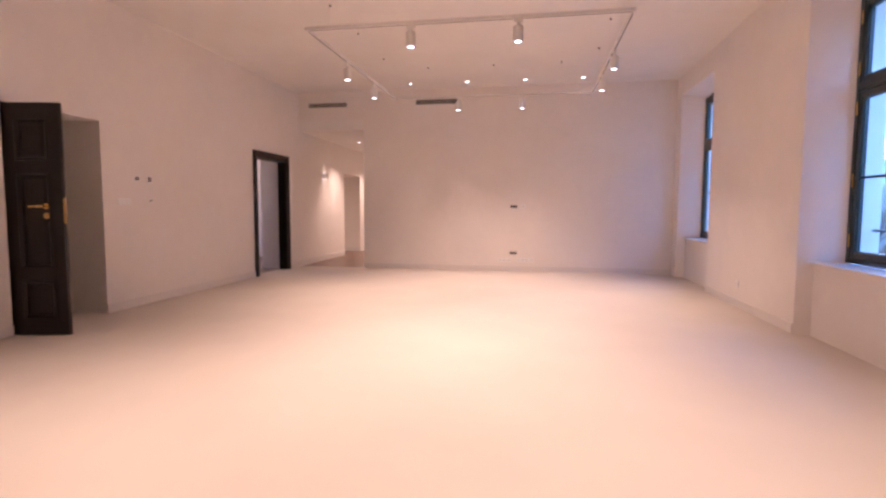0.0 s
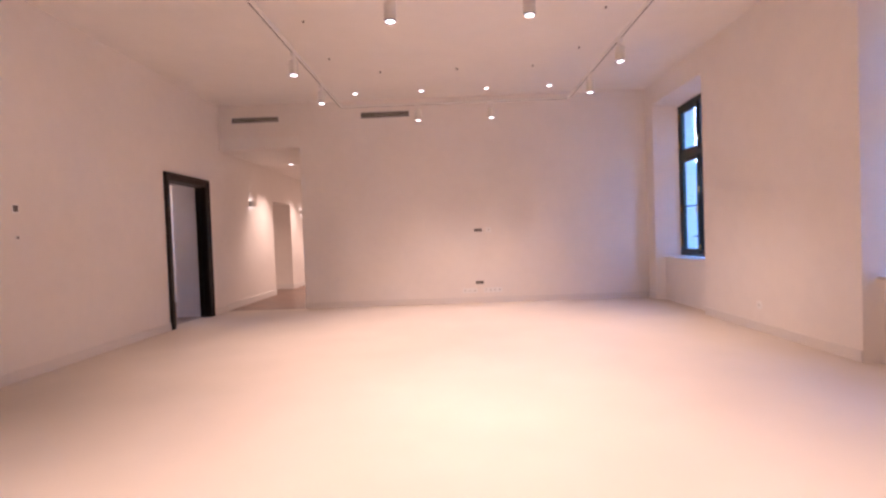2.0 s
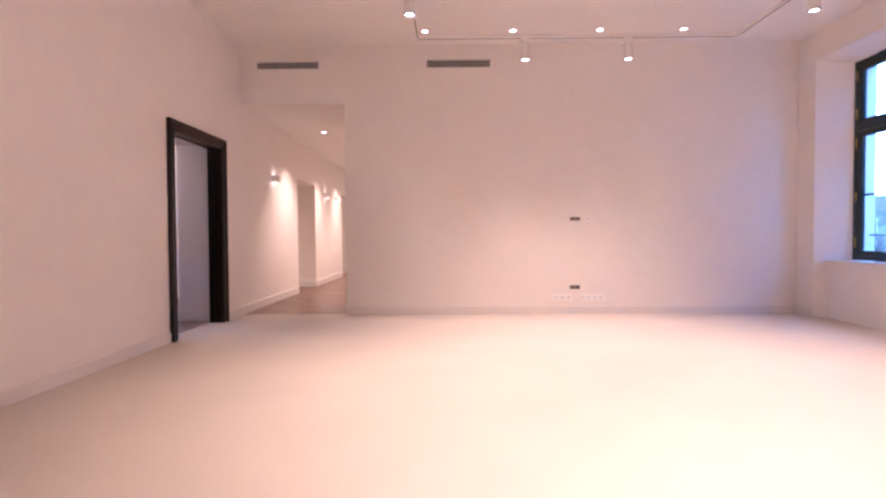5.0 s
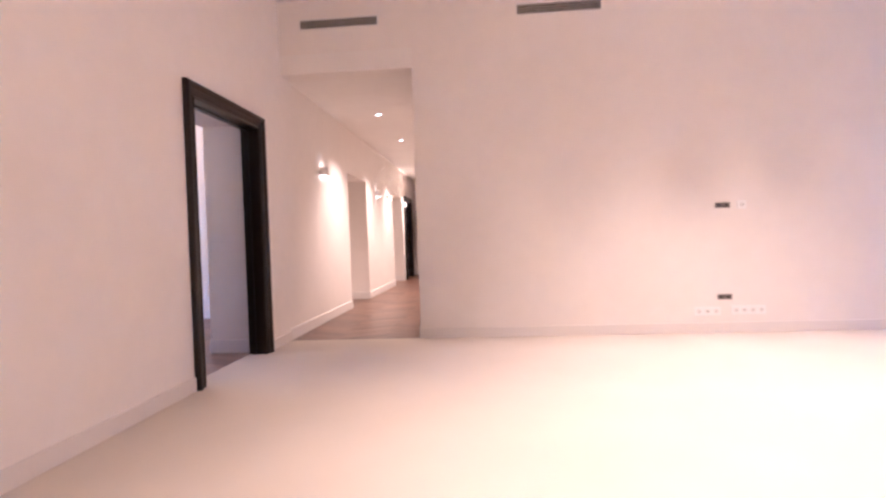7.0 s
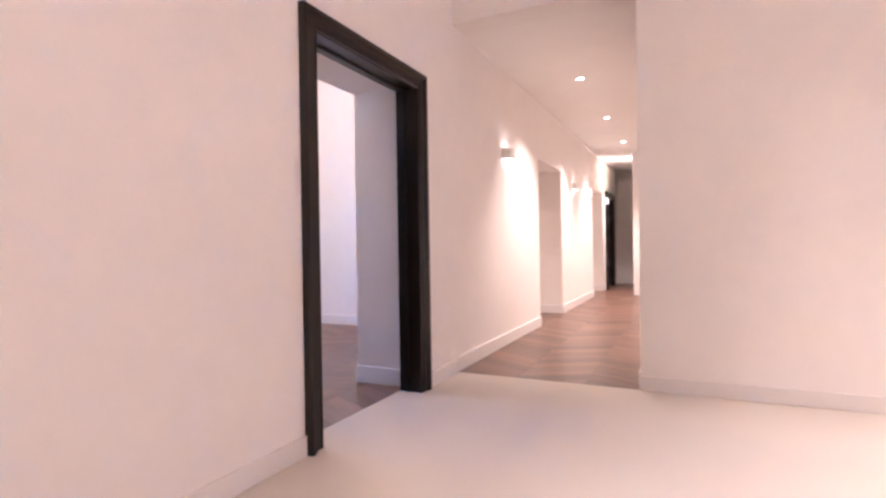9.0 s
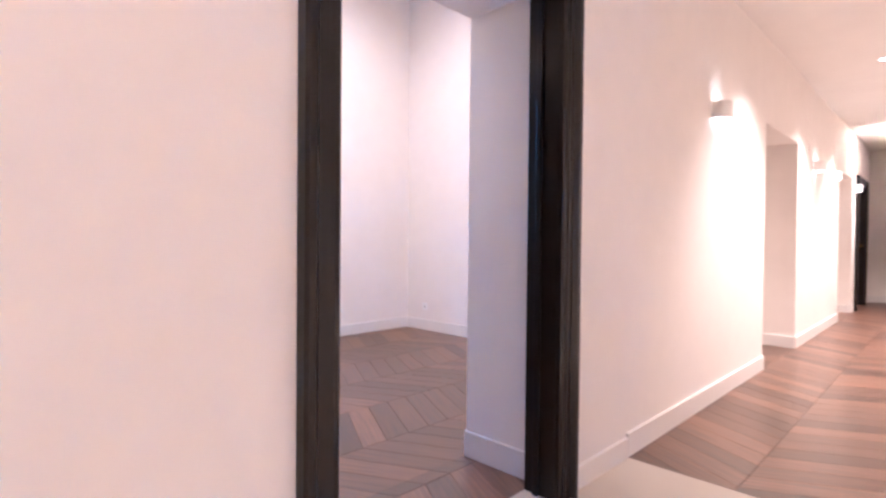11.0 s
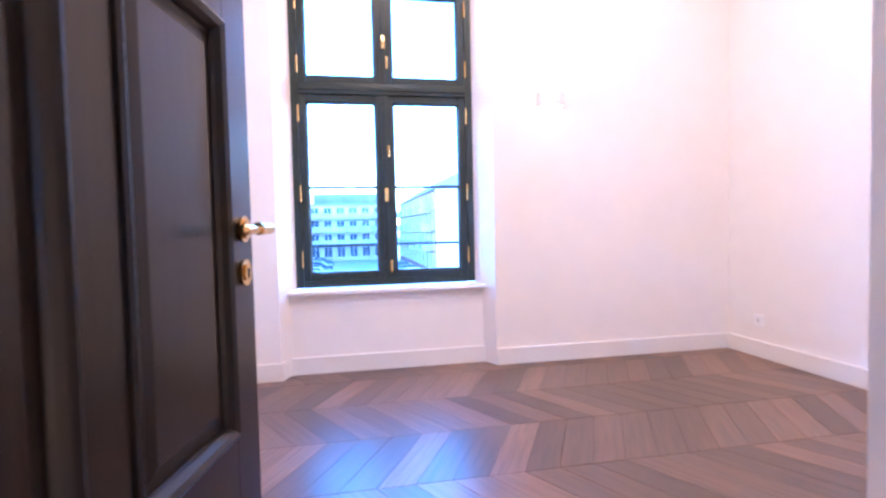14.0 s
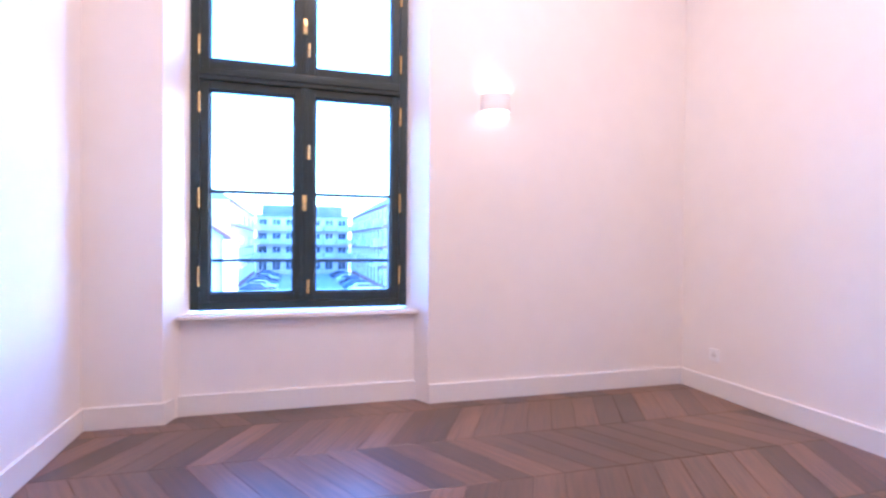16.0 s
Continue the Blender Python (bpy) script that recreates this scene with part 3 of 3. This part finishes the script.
def sconce():
    """Half-round plaster shell, open above and below; the wall is at y = 0 and the shell bulges to -y."""
    ob = holder("wall_lamp", "white half-round plaster wall lamp, lit upwards and downwards", "wall lamp", "wall lamps")
    bm = bmesh.new()
    n = 20
    def ring(rx, ry, z):
        return [bm.verts.new((rx * math.cos(math.pi * i / n), -ry * math.sin(math.pi * i / n) - 0.002, z)) for i in range(n + 1)]
    o0, o1, i1, i0 = ring(0.104, 0.106, -0.055), ring(0.100, 0.100, 0.055), ring(0.090, 0.090, 0.055), ring(0.094, 0.096, -0.055)
    for a, b in ((o0, o1), (o1, i1), (i1, i0), (i0, o0)):
        for i in range(n):
            bm.faces.new((a[i], a[i + 1], b[i + 1], b[i]))
    for k in (0, n):
        bm.faces.new((o0[k], o1[k], i1[k], i0[k]))
    bmesh.ops.recalc_face_normals(bm, faces=bm.faces)
    part("shade", bm, PLASTER, ob, smooth=True)
    part("wall_plate", box(bmesh.new(), -0.08, 0.08, -0.008, 0, -0.035, 0.035, 0.002), WHITE, ob)
    for z in (-0.040, 0.040):
        bm = bmesh.new()
        rim = [(0.089 * math.cos(math.pi * i / n), -0.089 * math.sin(math.pi * i / n) - 0.004) for i in range(n + 1)]
        prism(bm, rim, z - 0.002, z + 0.002)
        part("diffuser", bm, SHINE, ob, "glowing frosted lamp cover")
    return ob


first = sconce()
SCONCES = [(XL, 10.59, 1.94, 90), (XL, 14.0, 1.94, 90), (XL, 15.1, 1.94, 90), (XL, 17.2, 1.94, 90), (BX, 9.585, 1.97, 90)]
for i, (x, y, z, turn) in enumerate(SCONCES):
    m = pose(x, y, z, 0, 0, turn)
    if i:
        copy_thing(first, m)
    else:
        first.matrix_world = m


# ---- fittings on the walls ----
def vent(x0, x1, z0, z1):
    ob = holder("air_vent", "white-framed air vent with dark horizontal and vertical slats in the wall", "air vent", "wall air vents")
    y = YF
    bm = bmesh.new()
    box(bm, x0 - 0.018, x0, y - 0.008, y + 0.001, z0 - 0.018, z1 + 0.018)
    box(bm, x1, x1 + 0.018, y - 0.008, y + 0.001, z0 - 0.018, z1 + 0.018)
    box(bm, x0, x1, y - 0.008, y + 0.001, z0 - 0.018, z0)
    box(bm, x0, x1, y - 0.008, y + 0.001, z1, z1 + 0.018)
    part("frame", bm, WHITE, ob)
    part("backing", box(bmesh.new(), x0, x1, y - 0.0025, y + 0.001, z0, z1), BLACK, ob)
    for i in range(4):
        z = z0 + (i + 0.5) * (z1 - z0) / 4
        part("slat", box(bmesh.new(), x0, x1, y - 0.007, y - 0.003, z - 0.003, z + 0.003), VENT, ob)
    n = int((x1 - x0) / 0.024)
    me = None
    for i in range(1, n):
        if me is None:
            me = mesh_of(box(bmesh.new(), -0.0022, 0.0022, y - 0.0055, y - 0.0028, z0, z1), "fin", VENT)
        fin = new("fin", me)
        fin.location.x = x0 + i * (x1 - x0) / n
        fin.parent = ob
    return ob


VENT = material("vent_slats", (0.45, 0.42, 0.39), 0.4)
vent(-4.175, -3.37, 3.25, 3.335)
vent(-1.935, -1.11, 3.25, 3.345)


def plate(name, x, z, w, h, modules, label, category, at, kind_of="socket"):
    """A flat plate in local x, z, proud towards -y, with modules: socket wells, rockers or an inset."""
    ob = holder(name, label, category, at=at)
    part("plate", box(bmesh.new(), -w / 2, w / 2, -0.009, 0, -h / 2, h / 2, 0.003), PLASTIC, ob)
    for i in range(modules):
        cx = -w / 2 + (i + 0.5) * w / modules
        if kind_of == "socket":
            well = part("socket_well", cylinder(bmesh.new(), (cx, -0.0092, 0), 0.021, 0.021, 0.003, "y", 24), WELL, ob, smooth=True)
            for q in (-0.009, 0.009):
                part("contact_hole", cylinder(bmesh.new(), (cx + q, -0.0108, 0), 0.0026, 0.0026, 0.002, "y", 10), BLACK, well)
        elif kind_of == "switch":
            part("rocker", box(bmesh.new(), cx - w / modules * 0.36, cx + w / modules * 0.36, -0.012, -0.008, -h * 0.33, h * 0.33, 0.0015), PLASTIC, ob)
        else:
            part("inset", box(bmesh.new(), cx - w / modules * 0.36, cx + w / modules * 0.36, -0.011, -0.008, -h * 0.34, h * 0.34, 0.001), GREY, ob)
    return ob


WELL = material("socket_well", (0.76, 0.74, 0.71), 0.35)


def recess_box(x, z, w, h):
    ob = holder("wall_box", "small grey open installation box for a screen in the wall", "wall box", "boxes for a screen", at=pose(x, YF, z))
    bm = bmesh.new()
    for a0, a1, b0, b1 in ((-w / 2, -w / 2 + 0.006, -h / 2, h / 2), (w / 2 - 0.006, w / 2, -h / 2, h / 2),
                           (-w / 2 + 0.006, w / 2 - 0.006, -h / 2, -h / 2 + 0.006), (-w / 2 + 0.006, w / 2 - 0.006, h / 2 - 0.006, h / 2)):
        box(bm, a0, a1, -0.006, 0, b0, b1)
    part("rim", bm, VENT, ob)
    part("inside", box(bmesh.new(), -w / 2 + 0.006, w / 2 - 0.006, -0.002, 0, -h / 2 + 0.006, h / 2 - 0.006), GREY, ob)
    for q in (-0.25, 0.25):
        part("connector", box(bmesh.new(), w * q - 0.014, w * q + 0.014, -0.004, -0.0015, -0.008, 0.008), BLACK, ob)


recess_box(0.006, 1.255, 0.14, 0.055)
recess_box(0.006, 0.352, 0.14, 0.055)
plate("wall_socket", 0, 0, 0.085, 0.085, 1, "single white wall socket at screen height", "socket", pose(0.185, YF, 1.255))
plate("wall_socket", 0, 0, 0.25, 0.085, 3, "white triple socket strip low on the wall", "socket", pose(-0.163, YF, 0.213))
plate("wall_socket", 0, 0, 0.32, 0.085, 4, "white four-gang socket strip low on the wall", "socket", pose(0.228, YF, 0.217))
plate("wall_socket", 0, 0, 0.085, 0.085, 1, "single white wall socket near the carpet", "socket", pose(XR, 6.1, 0.285, 0, 0, -90))
plate("wall_socket", 0, 0, 0.085, 0.085, 1, "single white wall socket above the bedroom baseboard", "socket", pose(-7.77, BY1, 0.28))
plate("light_switch", 0, 0, 0.2, 0.082, 3, "white triple light switch beside the entrance", "light switch", pose(XL, 4.57, 1.28, 0, 0, 90), "switch")
plate("thermostat", 0, 0, 0.085, 0.06, 1, "small wall thermostat with a dark display", "thermostat", pose(XL, 4.79, 1.565, 0, 0, 90), "inset")
plate("control_panel", 0, 0, 0.075, 0.085, 1, "small white control panel with a grey display", "control panel", pose(XL, 5.0, 1.565, 0, 0, 90), "inset")
plate("wall_sensor", 0, 0, 0.04, 0.03, 1, "tiny white wall sensor with a grey window", "sensor", pose(XL, 5.01, 1.30, 0, 0, 90), "inset")
plate("light_switch", 0, 0, 0.16, 0.082, 2, "white double light switch on the corridor wall", "light switch", pose(-3.62, 16.25, 1.2), "switch")

# ---- outside ----
GROUND = -5.6
ASPH = material("paving", (0.22, 0.21, 0.21), 0.85, grain=0.2, scale=1.5, stain=0.2)
thing("ground", box(bmesh.new(), -900, 900, -900, 900, GROUND - 0.5, GROUND), ASPH, "grey paved ground of the court and street", "ground", kind="structure")
RENDERED = material("pale_render", (0.25, 0.225, 0.21), 0.85, grain=0.06, scale=2, stain=0.05)
BRICK = material("red_brick", (0.26, 0.115, 0.09), 0.85, grain=0.25, scale=3, stretch=(1, 1, 4), stain=0.12)
OUTGLASS = material("far_glass", (0.07, 0.08, 0.10), 0.12)
RAILS = material("balcony_glass", (0.50, 0.47, 0.46), 0.25)
CHALK = material("white_render", (0.58, 0.485, 0.465), 0.85, grain=0.04, scale=2, stain=0.05)
ROOF = material("roof_sheet", (0.16, 0.16, 0.17), 0.6, grain=0.1, scale=2)


def block(name, at, width, storeys, depth, mat, bays, balconies, label):
    """A house: its front is the local plane y = 0, and it looks to -y."""
    ob = holder(name, label, "building", at=at)
    h = storeys * 2.8 + 0.6
    part("wall", box(bmesh.new(), -width / 2, width / 2, 0, depth, 0, h), mat, ob)
    if mat is BRICK:
        bm = prism(bmesh.new(), [(-0.4, h), (depth * 0.42, h + 3.6), (depth + 0.4, h)], -width / 2 - 0.2, width / 2 + 0.2, axis="x")
        part("roof", bm, ROOF, ob, "grey pitched sheet roof")
        for q in (-1, 1):
            part("end_wall", box(bmesh.new(), q * width / 2, q * (width / 2 + 0.15), 0.05, depth, 0, h), CHALK, ob, "white rendered end wall")
    else:
        roof = part("roof", box(bmesh.new(), -width / 2 - 0.3, width / 2 + 0.3, -0.3, depth + 0.3, h, h + 0.35), ROOF, ob)
        part("penthouse", box(bmesh.new(), -width / 2 + 1.0, width / 2 - 1.0, 2.0, depth - 1, h + 0.35, h + 2.5), OUTGLASS, roof, "glazed set-back top floor")
    w = width / bays
    glass = mesh_of(box(bmesh.new(), -0.8, 0.8, -0.05, 0.05, -1.0, 1.0), "pane", OUTGLASS)
    bm = bmesh.new()
    for a0, a1, b0, b1 in ((-0.9, -0.8, -1.1, 1.1), (0.8, 0.9, -1.1, 1.1), (-0.04, 0.04, -1, 1), (-0.8, 0.8, 1.0, 1.1), (-0.8, 0.8, -1.1, -1.0)):
        box(bm, a0, a1, -0.12, 0.02, b0, b1)
    frames = mesh_of(bm, "window_frame", WHITE)
    bm = box(bmesh.new(), -w * 0.42, w * 0.42, -1.3, 0, -0.18, 0)
    slab = mesh_of(bm, "balcony", CHALK)
    bm = box(bmesh.new(), -w * 0.42, w * 0.42, -1.3, -1.24, 0.05, 1.0)
    for q in (-1, 1):
        box(bm, q * w * 0.42, q * (w * 0.42 - 0.05), -1.24, 0, 0.05, 1.0)
    front = mesh_of(bm, "railing", RAILS)
    for k in range(storeys):
        for i in range(bays):
            x, z = -width / 2 + (i + 0.5) * w, 0.6 + k * 2.8 + 1.25
            win = new("window", frames)
            win.parent, win.location = ob, (x, 0, z)
            pane = new("pane", glass)
            pane.parent = win
            if k and i % balconies == 0:
                b = new("balcony", slab)
                b.parent, b.location = ob, (x, 0, 0.6 + k * 2.8)
                r = new("railing", front)
                r.parent = b
    return ob


block("apartment_building", pose(-117, 10.55, GROUND, 0, 0, 90), 18.5, 4, 12, CHALK, 7, 1, "pale four-storey apartment building with balconies across the court")
block("apartment_building", pose(-96, 0.9, GROUND, 0, 0, 180), 44, 4, 14, BRICK, 12, 2, "red brick apartment wing with balconies along the court")
block("apartment_building", pose(-96, 20.6, GROUND, 0, 0, 0), 44, 4, 14, BRICK, 12, 2, "red brick apartment wing with pale balconies")
block("apartment_building", pose(21, 60.0, GROUND), 31, 4, 14, RENDERED, 9, 99, "pale rendered apartment building down the street")
block("town_house", pose(54, 68.0, GROUND), 30, 3, 12, RENDERED, 9, 99, "low pale town house beyond the trees")
# added block, never in view: holds back eastern sky light from the living room
block("town_house", pose(18, -5.0, GROUND, 0, 0, -90), 46, 6, 12, RENDERED, 13, 99, "pale rendered block added out of view to dim daylight from the street")


def low_house(at):
    """A low white house with a steep roof and a row of small windows, its gable to local -y."""
    ob = holder("town_house", "low white rendered house with a steep dark roof beside the court", "house", at=at)
    part("wall", box(bmesh.new(), -4.4, 4.4, 0, 10, 0, 7.0), CHALK, ob)
    gable = prism(bmesh.new(), [(-4.4, 7.0), (4.4, 7.0), (0, 10.0)], 0, 10, axis="y")
    part("gable", gable, CHALK, ob)
    bm = bmesh.new()
    for q in (-1, 1):
        prism(bm, [(q * 4.9, 6.72), (q * 4.9, 6.95), (0, 10.3), (0, 10.04)], -0.4, 10.4, axis="y")
    part("roof", bm, TILES, ob, "dark red tiled roof")
    for x in (-2.6, 0, 2.6):
        for z in (2.0, 5.0):
            win = part("window", box(bmesh.new(), x - 0.55, x + 0.55, -0.06, 0.02, z - 0.8, z + 0.8), WHITE, ob)
            part("pane", box(bmesh.new(), x - 0.47, x + 0.47, -0.08, -0.05, z - 0.72, z + 0.72), OUTGLASS, win)
    part("downpipe", cylinder(bmesh.new(), (4.3, -0.08, 3.4), 0.07, 0.07, 6.8, n=10), ROOF, ob, smooth=True)


TILES = material("roof_tiles", (0.16, 0.06, 0.045), 0.8, grain=0.3, scale=5, stretch=(1, 1, 3))
low_house(pose(-45, -0.8, GROUND, 0, 0, 90))

CARS = [material("car_paint_%s" % n, c, 0.3, coat=0.5) for n, c in (("dark", (0.03, 0.035, 0.045)), ("silver", (0.42, 0.43, 0.45)), ("blue", (0.05, 0.08, 0.16)))]


def car(at, paint):
    ob = holder("parked_car", "parked saloon car in the court", "car", "cars parked in the court", at=at)
    bm = bmesh.new()
    prism(bm, [(-2.1, 0.25), (2.1, 0.25), (2.12, 0.62), (1.95, 0.85), (1.05, 0.92), (0.45, 1.40), (-0.95, 1.42), (-1.65, 0.98), (-2.08, 0.9)], -0.85, 0.85, axis="y")
    part("body", bm, paint, ob)
    bm = bmesh.new()
    prism(bm, [(0.93, 0.96), (0.42, 1.34), (-0.92, 1.36), (-1.45, 1.0)], -0.86, 0.86, axis="y")
    part("side_glass", bm, OUTGLASS, ob)
    for x in (-1.3, 1.3):
        for y in (-0.78, 0.78):
            part("wheel", cylinder(bmesh.new(), (x, y, 0.31), 0.31, 0.31, 0.2, "y", 20), BLACK, ob, smooth=True)


for i in range(7):
    car(pose(-74 - 5.2 * i, 4.2 + 0.2 * (i % 2), GROUND, 0, 0, 82 + 4 * (i % 3)), CARS[i % 3])
for i in range(6):
    car(pose(-72 - 6.1 * i, 17.4 - 0.2 * (i % 2), GROUND, 0, 0, 92 - 5 * (i % 3)), CARS[(i + 1) % 3])

BARK = material("bark", (0.055, 0.045, 0.038), 0.9, grain=0.3, scale=6, stretch=(1, 1, 0.2))


def bare_tree(at, height, seed):
    rng = random.Random(seed)
    ob = holder("bare_tree", "leafless tree with fine dark twigs", "tree", "bare street trees", at=at)
    def limb(bm, a, b, r0, r1):
        d = b - a
        turn = d.to_track_quat("Z", "Y").to_matrix().to_4x4()
        bmesh.ops.create_cone(bm, cap_ends=False, segments=6, radius1=r0, radius2=r1, depth=d.length, matrix=Matrix.Translation((a + b) / 2) @ turn)
    trunk, crown = bmesh.new(), bmesh.new()
    def grow(a, d, length, r, depth):
        b = a + d * length
        limb(trunk if depth == 0 else crown, a, b, r, r * 0.7)
        if depth >= 5:
            return
        for _ in range(3 if depth else 5):
            e = Vector((d.x + rng.uniform(-0.75, 0.75), d.y + rng.uniform(-0.75, 0.75), d.z + rng.uniform(-0.25, 0.4))).normalized()
            grow(a + d * length * rng.uniform(0.65, 1.0), e, length * rng.uniform(0.55, 0.75), r * 0.55, depth + 1)
    grow(Vector((0, 0, 0)), Vector((0, 0, 1)), height * 0.36, 0.15, 0)
    part("trunk", trunk, BARK, ob)
    part("crown", crown, BARK, ob)


bare_tree(pose(9.9, 18.2, GROUND), 8.6, 3)
bare_tree(pose(16.4, 27.5, GROUND), 9.5, 5)
bare_tree(pose(-30.0, 1.4, GROUND), 7.5, 8)


# ---- chevron oak floors ----
def clip(poly, axis, limit, keep_low):
    out = []
    for a, b in zip(poly, poly[1:] + poly[:1]):
        ia, ib = ((q[axis] <= limit) == keep_low or q[axis] == limit for q in (a, b))
        if ia:
            out.append(a)
        if ia != ib:
            f = (limit - a[axis]) / (b[axis] - a[axis])
            out.append((a[0] + f * (b[0] - a[0]), a[1] + f * (b[1] - a[1])))
    return out


def chevron(name, areas, x_start, y_start, row, pitch, rise, label):
    ob = holder(name, label, "parquet floor", kind="structure")
    bm = bmesh.new()
    for x0, x1, y0, y1 in areas:
        box(bm, x0, x1, y0, y1, -0.12, -0.004)
    part("subfloor", bm, GAP, ob, "dark joints under the planks")
    shared = {}
    gap = 0.0010
    lo, hi = min(a[0] for a in areas), max(a[1] for a in areas)
    b0, b1 = min(a[2] for a in areas), max(a[3] for a in areas)
    for k in range(int((lo - x_start) / row) - 1, int((hi - x_start) / row) + 2):
        s = 1 if k % 2 else -1
        xa = x_start + k * row
        for i in range(int((b0 - 1 - 0.0) / pitch), int((b1 + 1) / pitch)):
            ya = y_start + i * pitch
            slant = math.atan2(s * rise, row) - math.pi / 2
            base = [(xa + gap, ya + gap + (0 if s > 0 else rise)), (xa + row - gap, ya + gap + (rise if s > 0 else 0)),
                    (xa + row - gap, ya + pitch - gap + (rise if s > 0 else 0)), (xa + gap, ya + pitch - gap + (0 if s > 0 else rise))]
            for x0, x1, y0, y1 in areas:
                poly = base
                for axis, lim, low in ((0, x0, False), (0, x1, True), (1, y0, False), (1, y1, True)):
                    poly = clip(poly, axis, lim, low) if poly else poly
                if len(poly) < 3:
                    continue
                whole = len(poly) == 4 and max(abs(p[0] - q[0]) + abs(p[1] - q[1]) for p, q in zip(poly, base)) < 1e-6
                c = (xa + row / 2, ya + pitch / 2 + rise / 2)
                key = s if whole else None
                if key not in shared or key is None:
                    bm = bmesh.new()
                    loc = [(p[0] - c[0], p[1] - c[1]) for p in poly]
                    # the plank's own long way lies along local y
                    cs, sn = math.cos(-slant), math.sin(-slant)
                    loc = [(cs * p[0] - sn * p[1], sn * p[0] + cs * p[1]) for p in loc]
                    prism(bm, loc, -0.012, -0.0012)
                    cx, cy = sum(p[0] for p in loc) / len(loc), sum(p[1] for p in loc) / len(loc)
                    top = [bm.verts.new((p[0] + (cx - p[0]) * 0.006, p[1] + (cy - p[1]) * 0.006, 0.0)) for p in loc]
                    low_ring = [v for v in bm.verts if abs(v.co.z + 0.0012) < 1e-6]
                    face = [f for f in bm.faces if all(v in low_ring for v in f.verts)]
                    bmesh.ops.delete(bm, geom=face, context="FACES_ONLY")
                    for a in range(len(loc)):
                        bm.faces.new((low_ring[a], low_ring[(a + 1) % len(loc)], top[(a + 1) % len(loc)], top[a]))
                    bm.faces.new(top)
                    bmesh.ops.recalc_face_normals(bm, faces=bm.faces)
                    me = mesh_of(bm, "plank", WOOD)
                    if key is not None:
                        shared[key] = me
                else:
                    me = shared[key]
                plank = new("plank", me)
                plank.parent = ob
                plank.matrix_basis = Matrix.Translation((c[0], c[1], 0)) @ Matrix.Rotation(slant, 4, "Z")
    return ob


chevron("floor_bedroom", [(BX, XI, BY0, BY1), (XI, -4.566, 7.552, 8.755), (BX - 0.125, BX, 7.6, 9.147)], -7.96, 0.018, 0.51, 0.156, 0.265,
        "dark brown smoked oak chevron parquet with a satin finish")
chevron("floor_corridor", [(XL, XC, YF, 16.25), (XL, -3.73, 16.25, 19.25), (-4.95, XL, 11.87, 13.12), (-4.95, XL, 15.75, 17.05), (-4.6, XL, 17.42, 18.6)],
        -4.43, 0.0, 0.51, 0.156, 0.265, "dark brown smoked oak chevron parquet along the corridor")
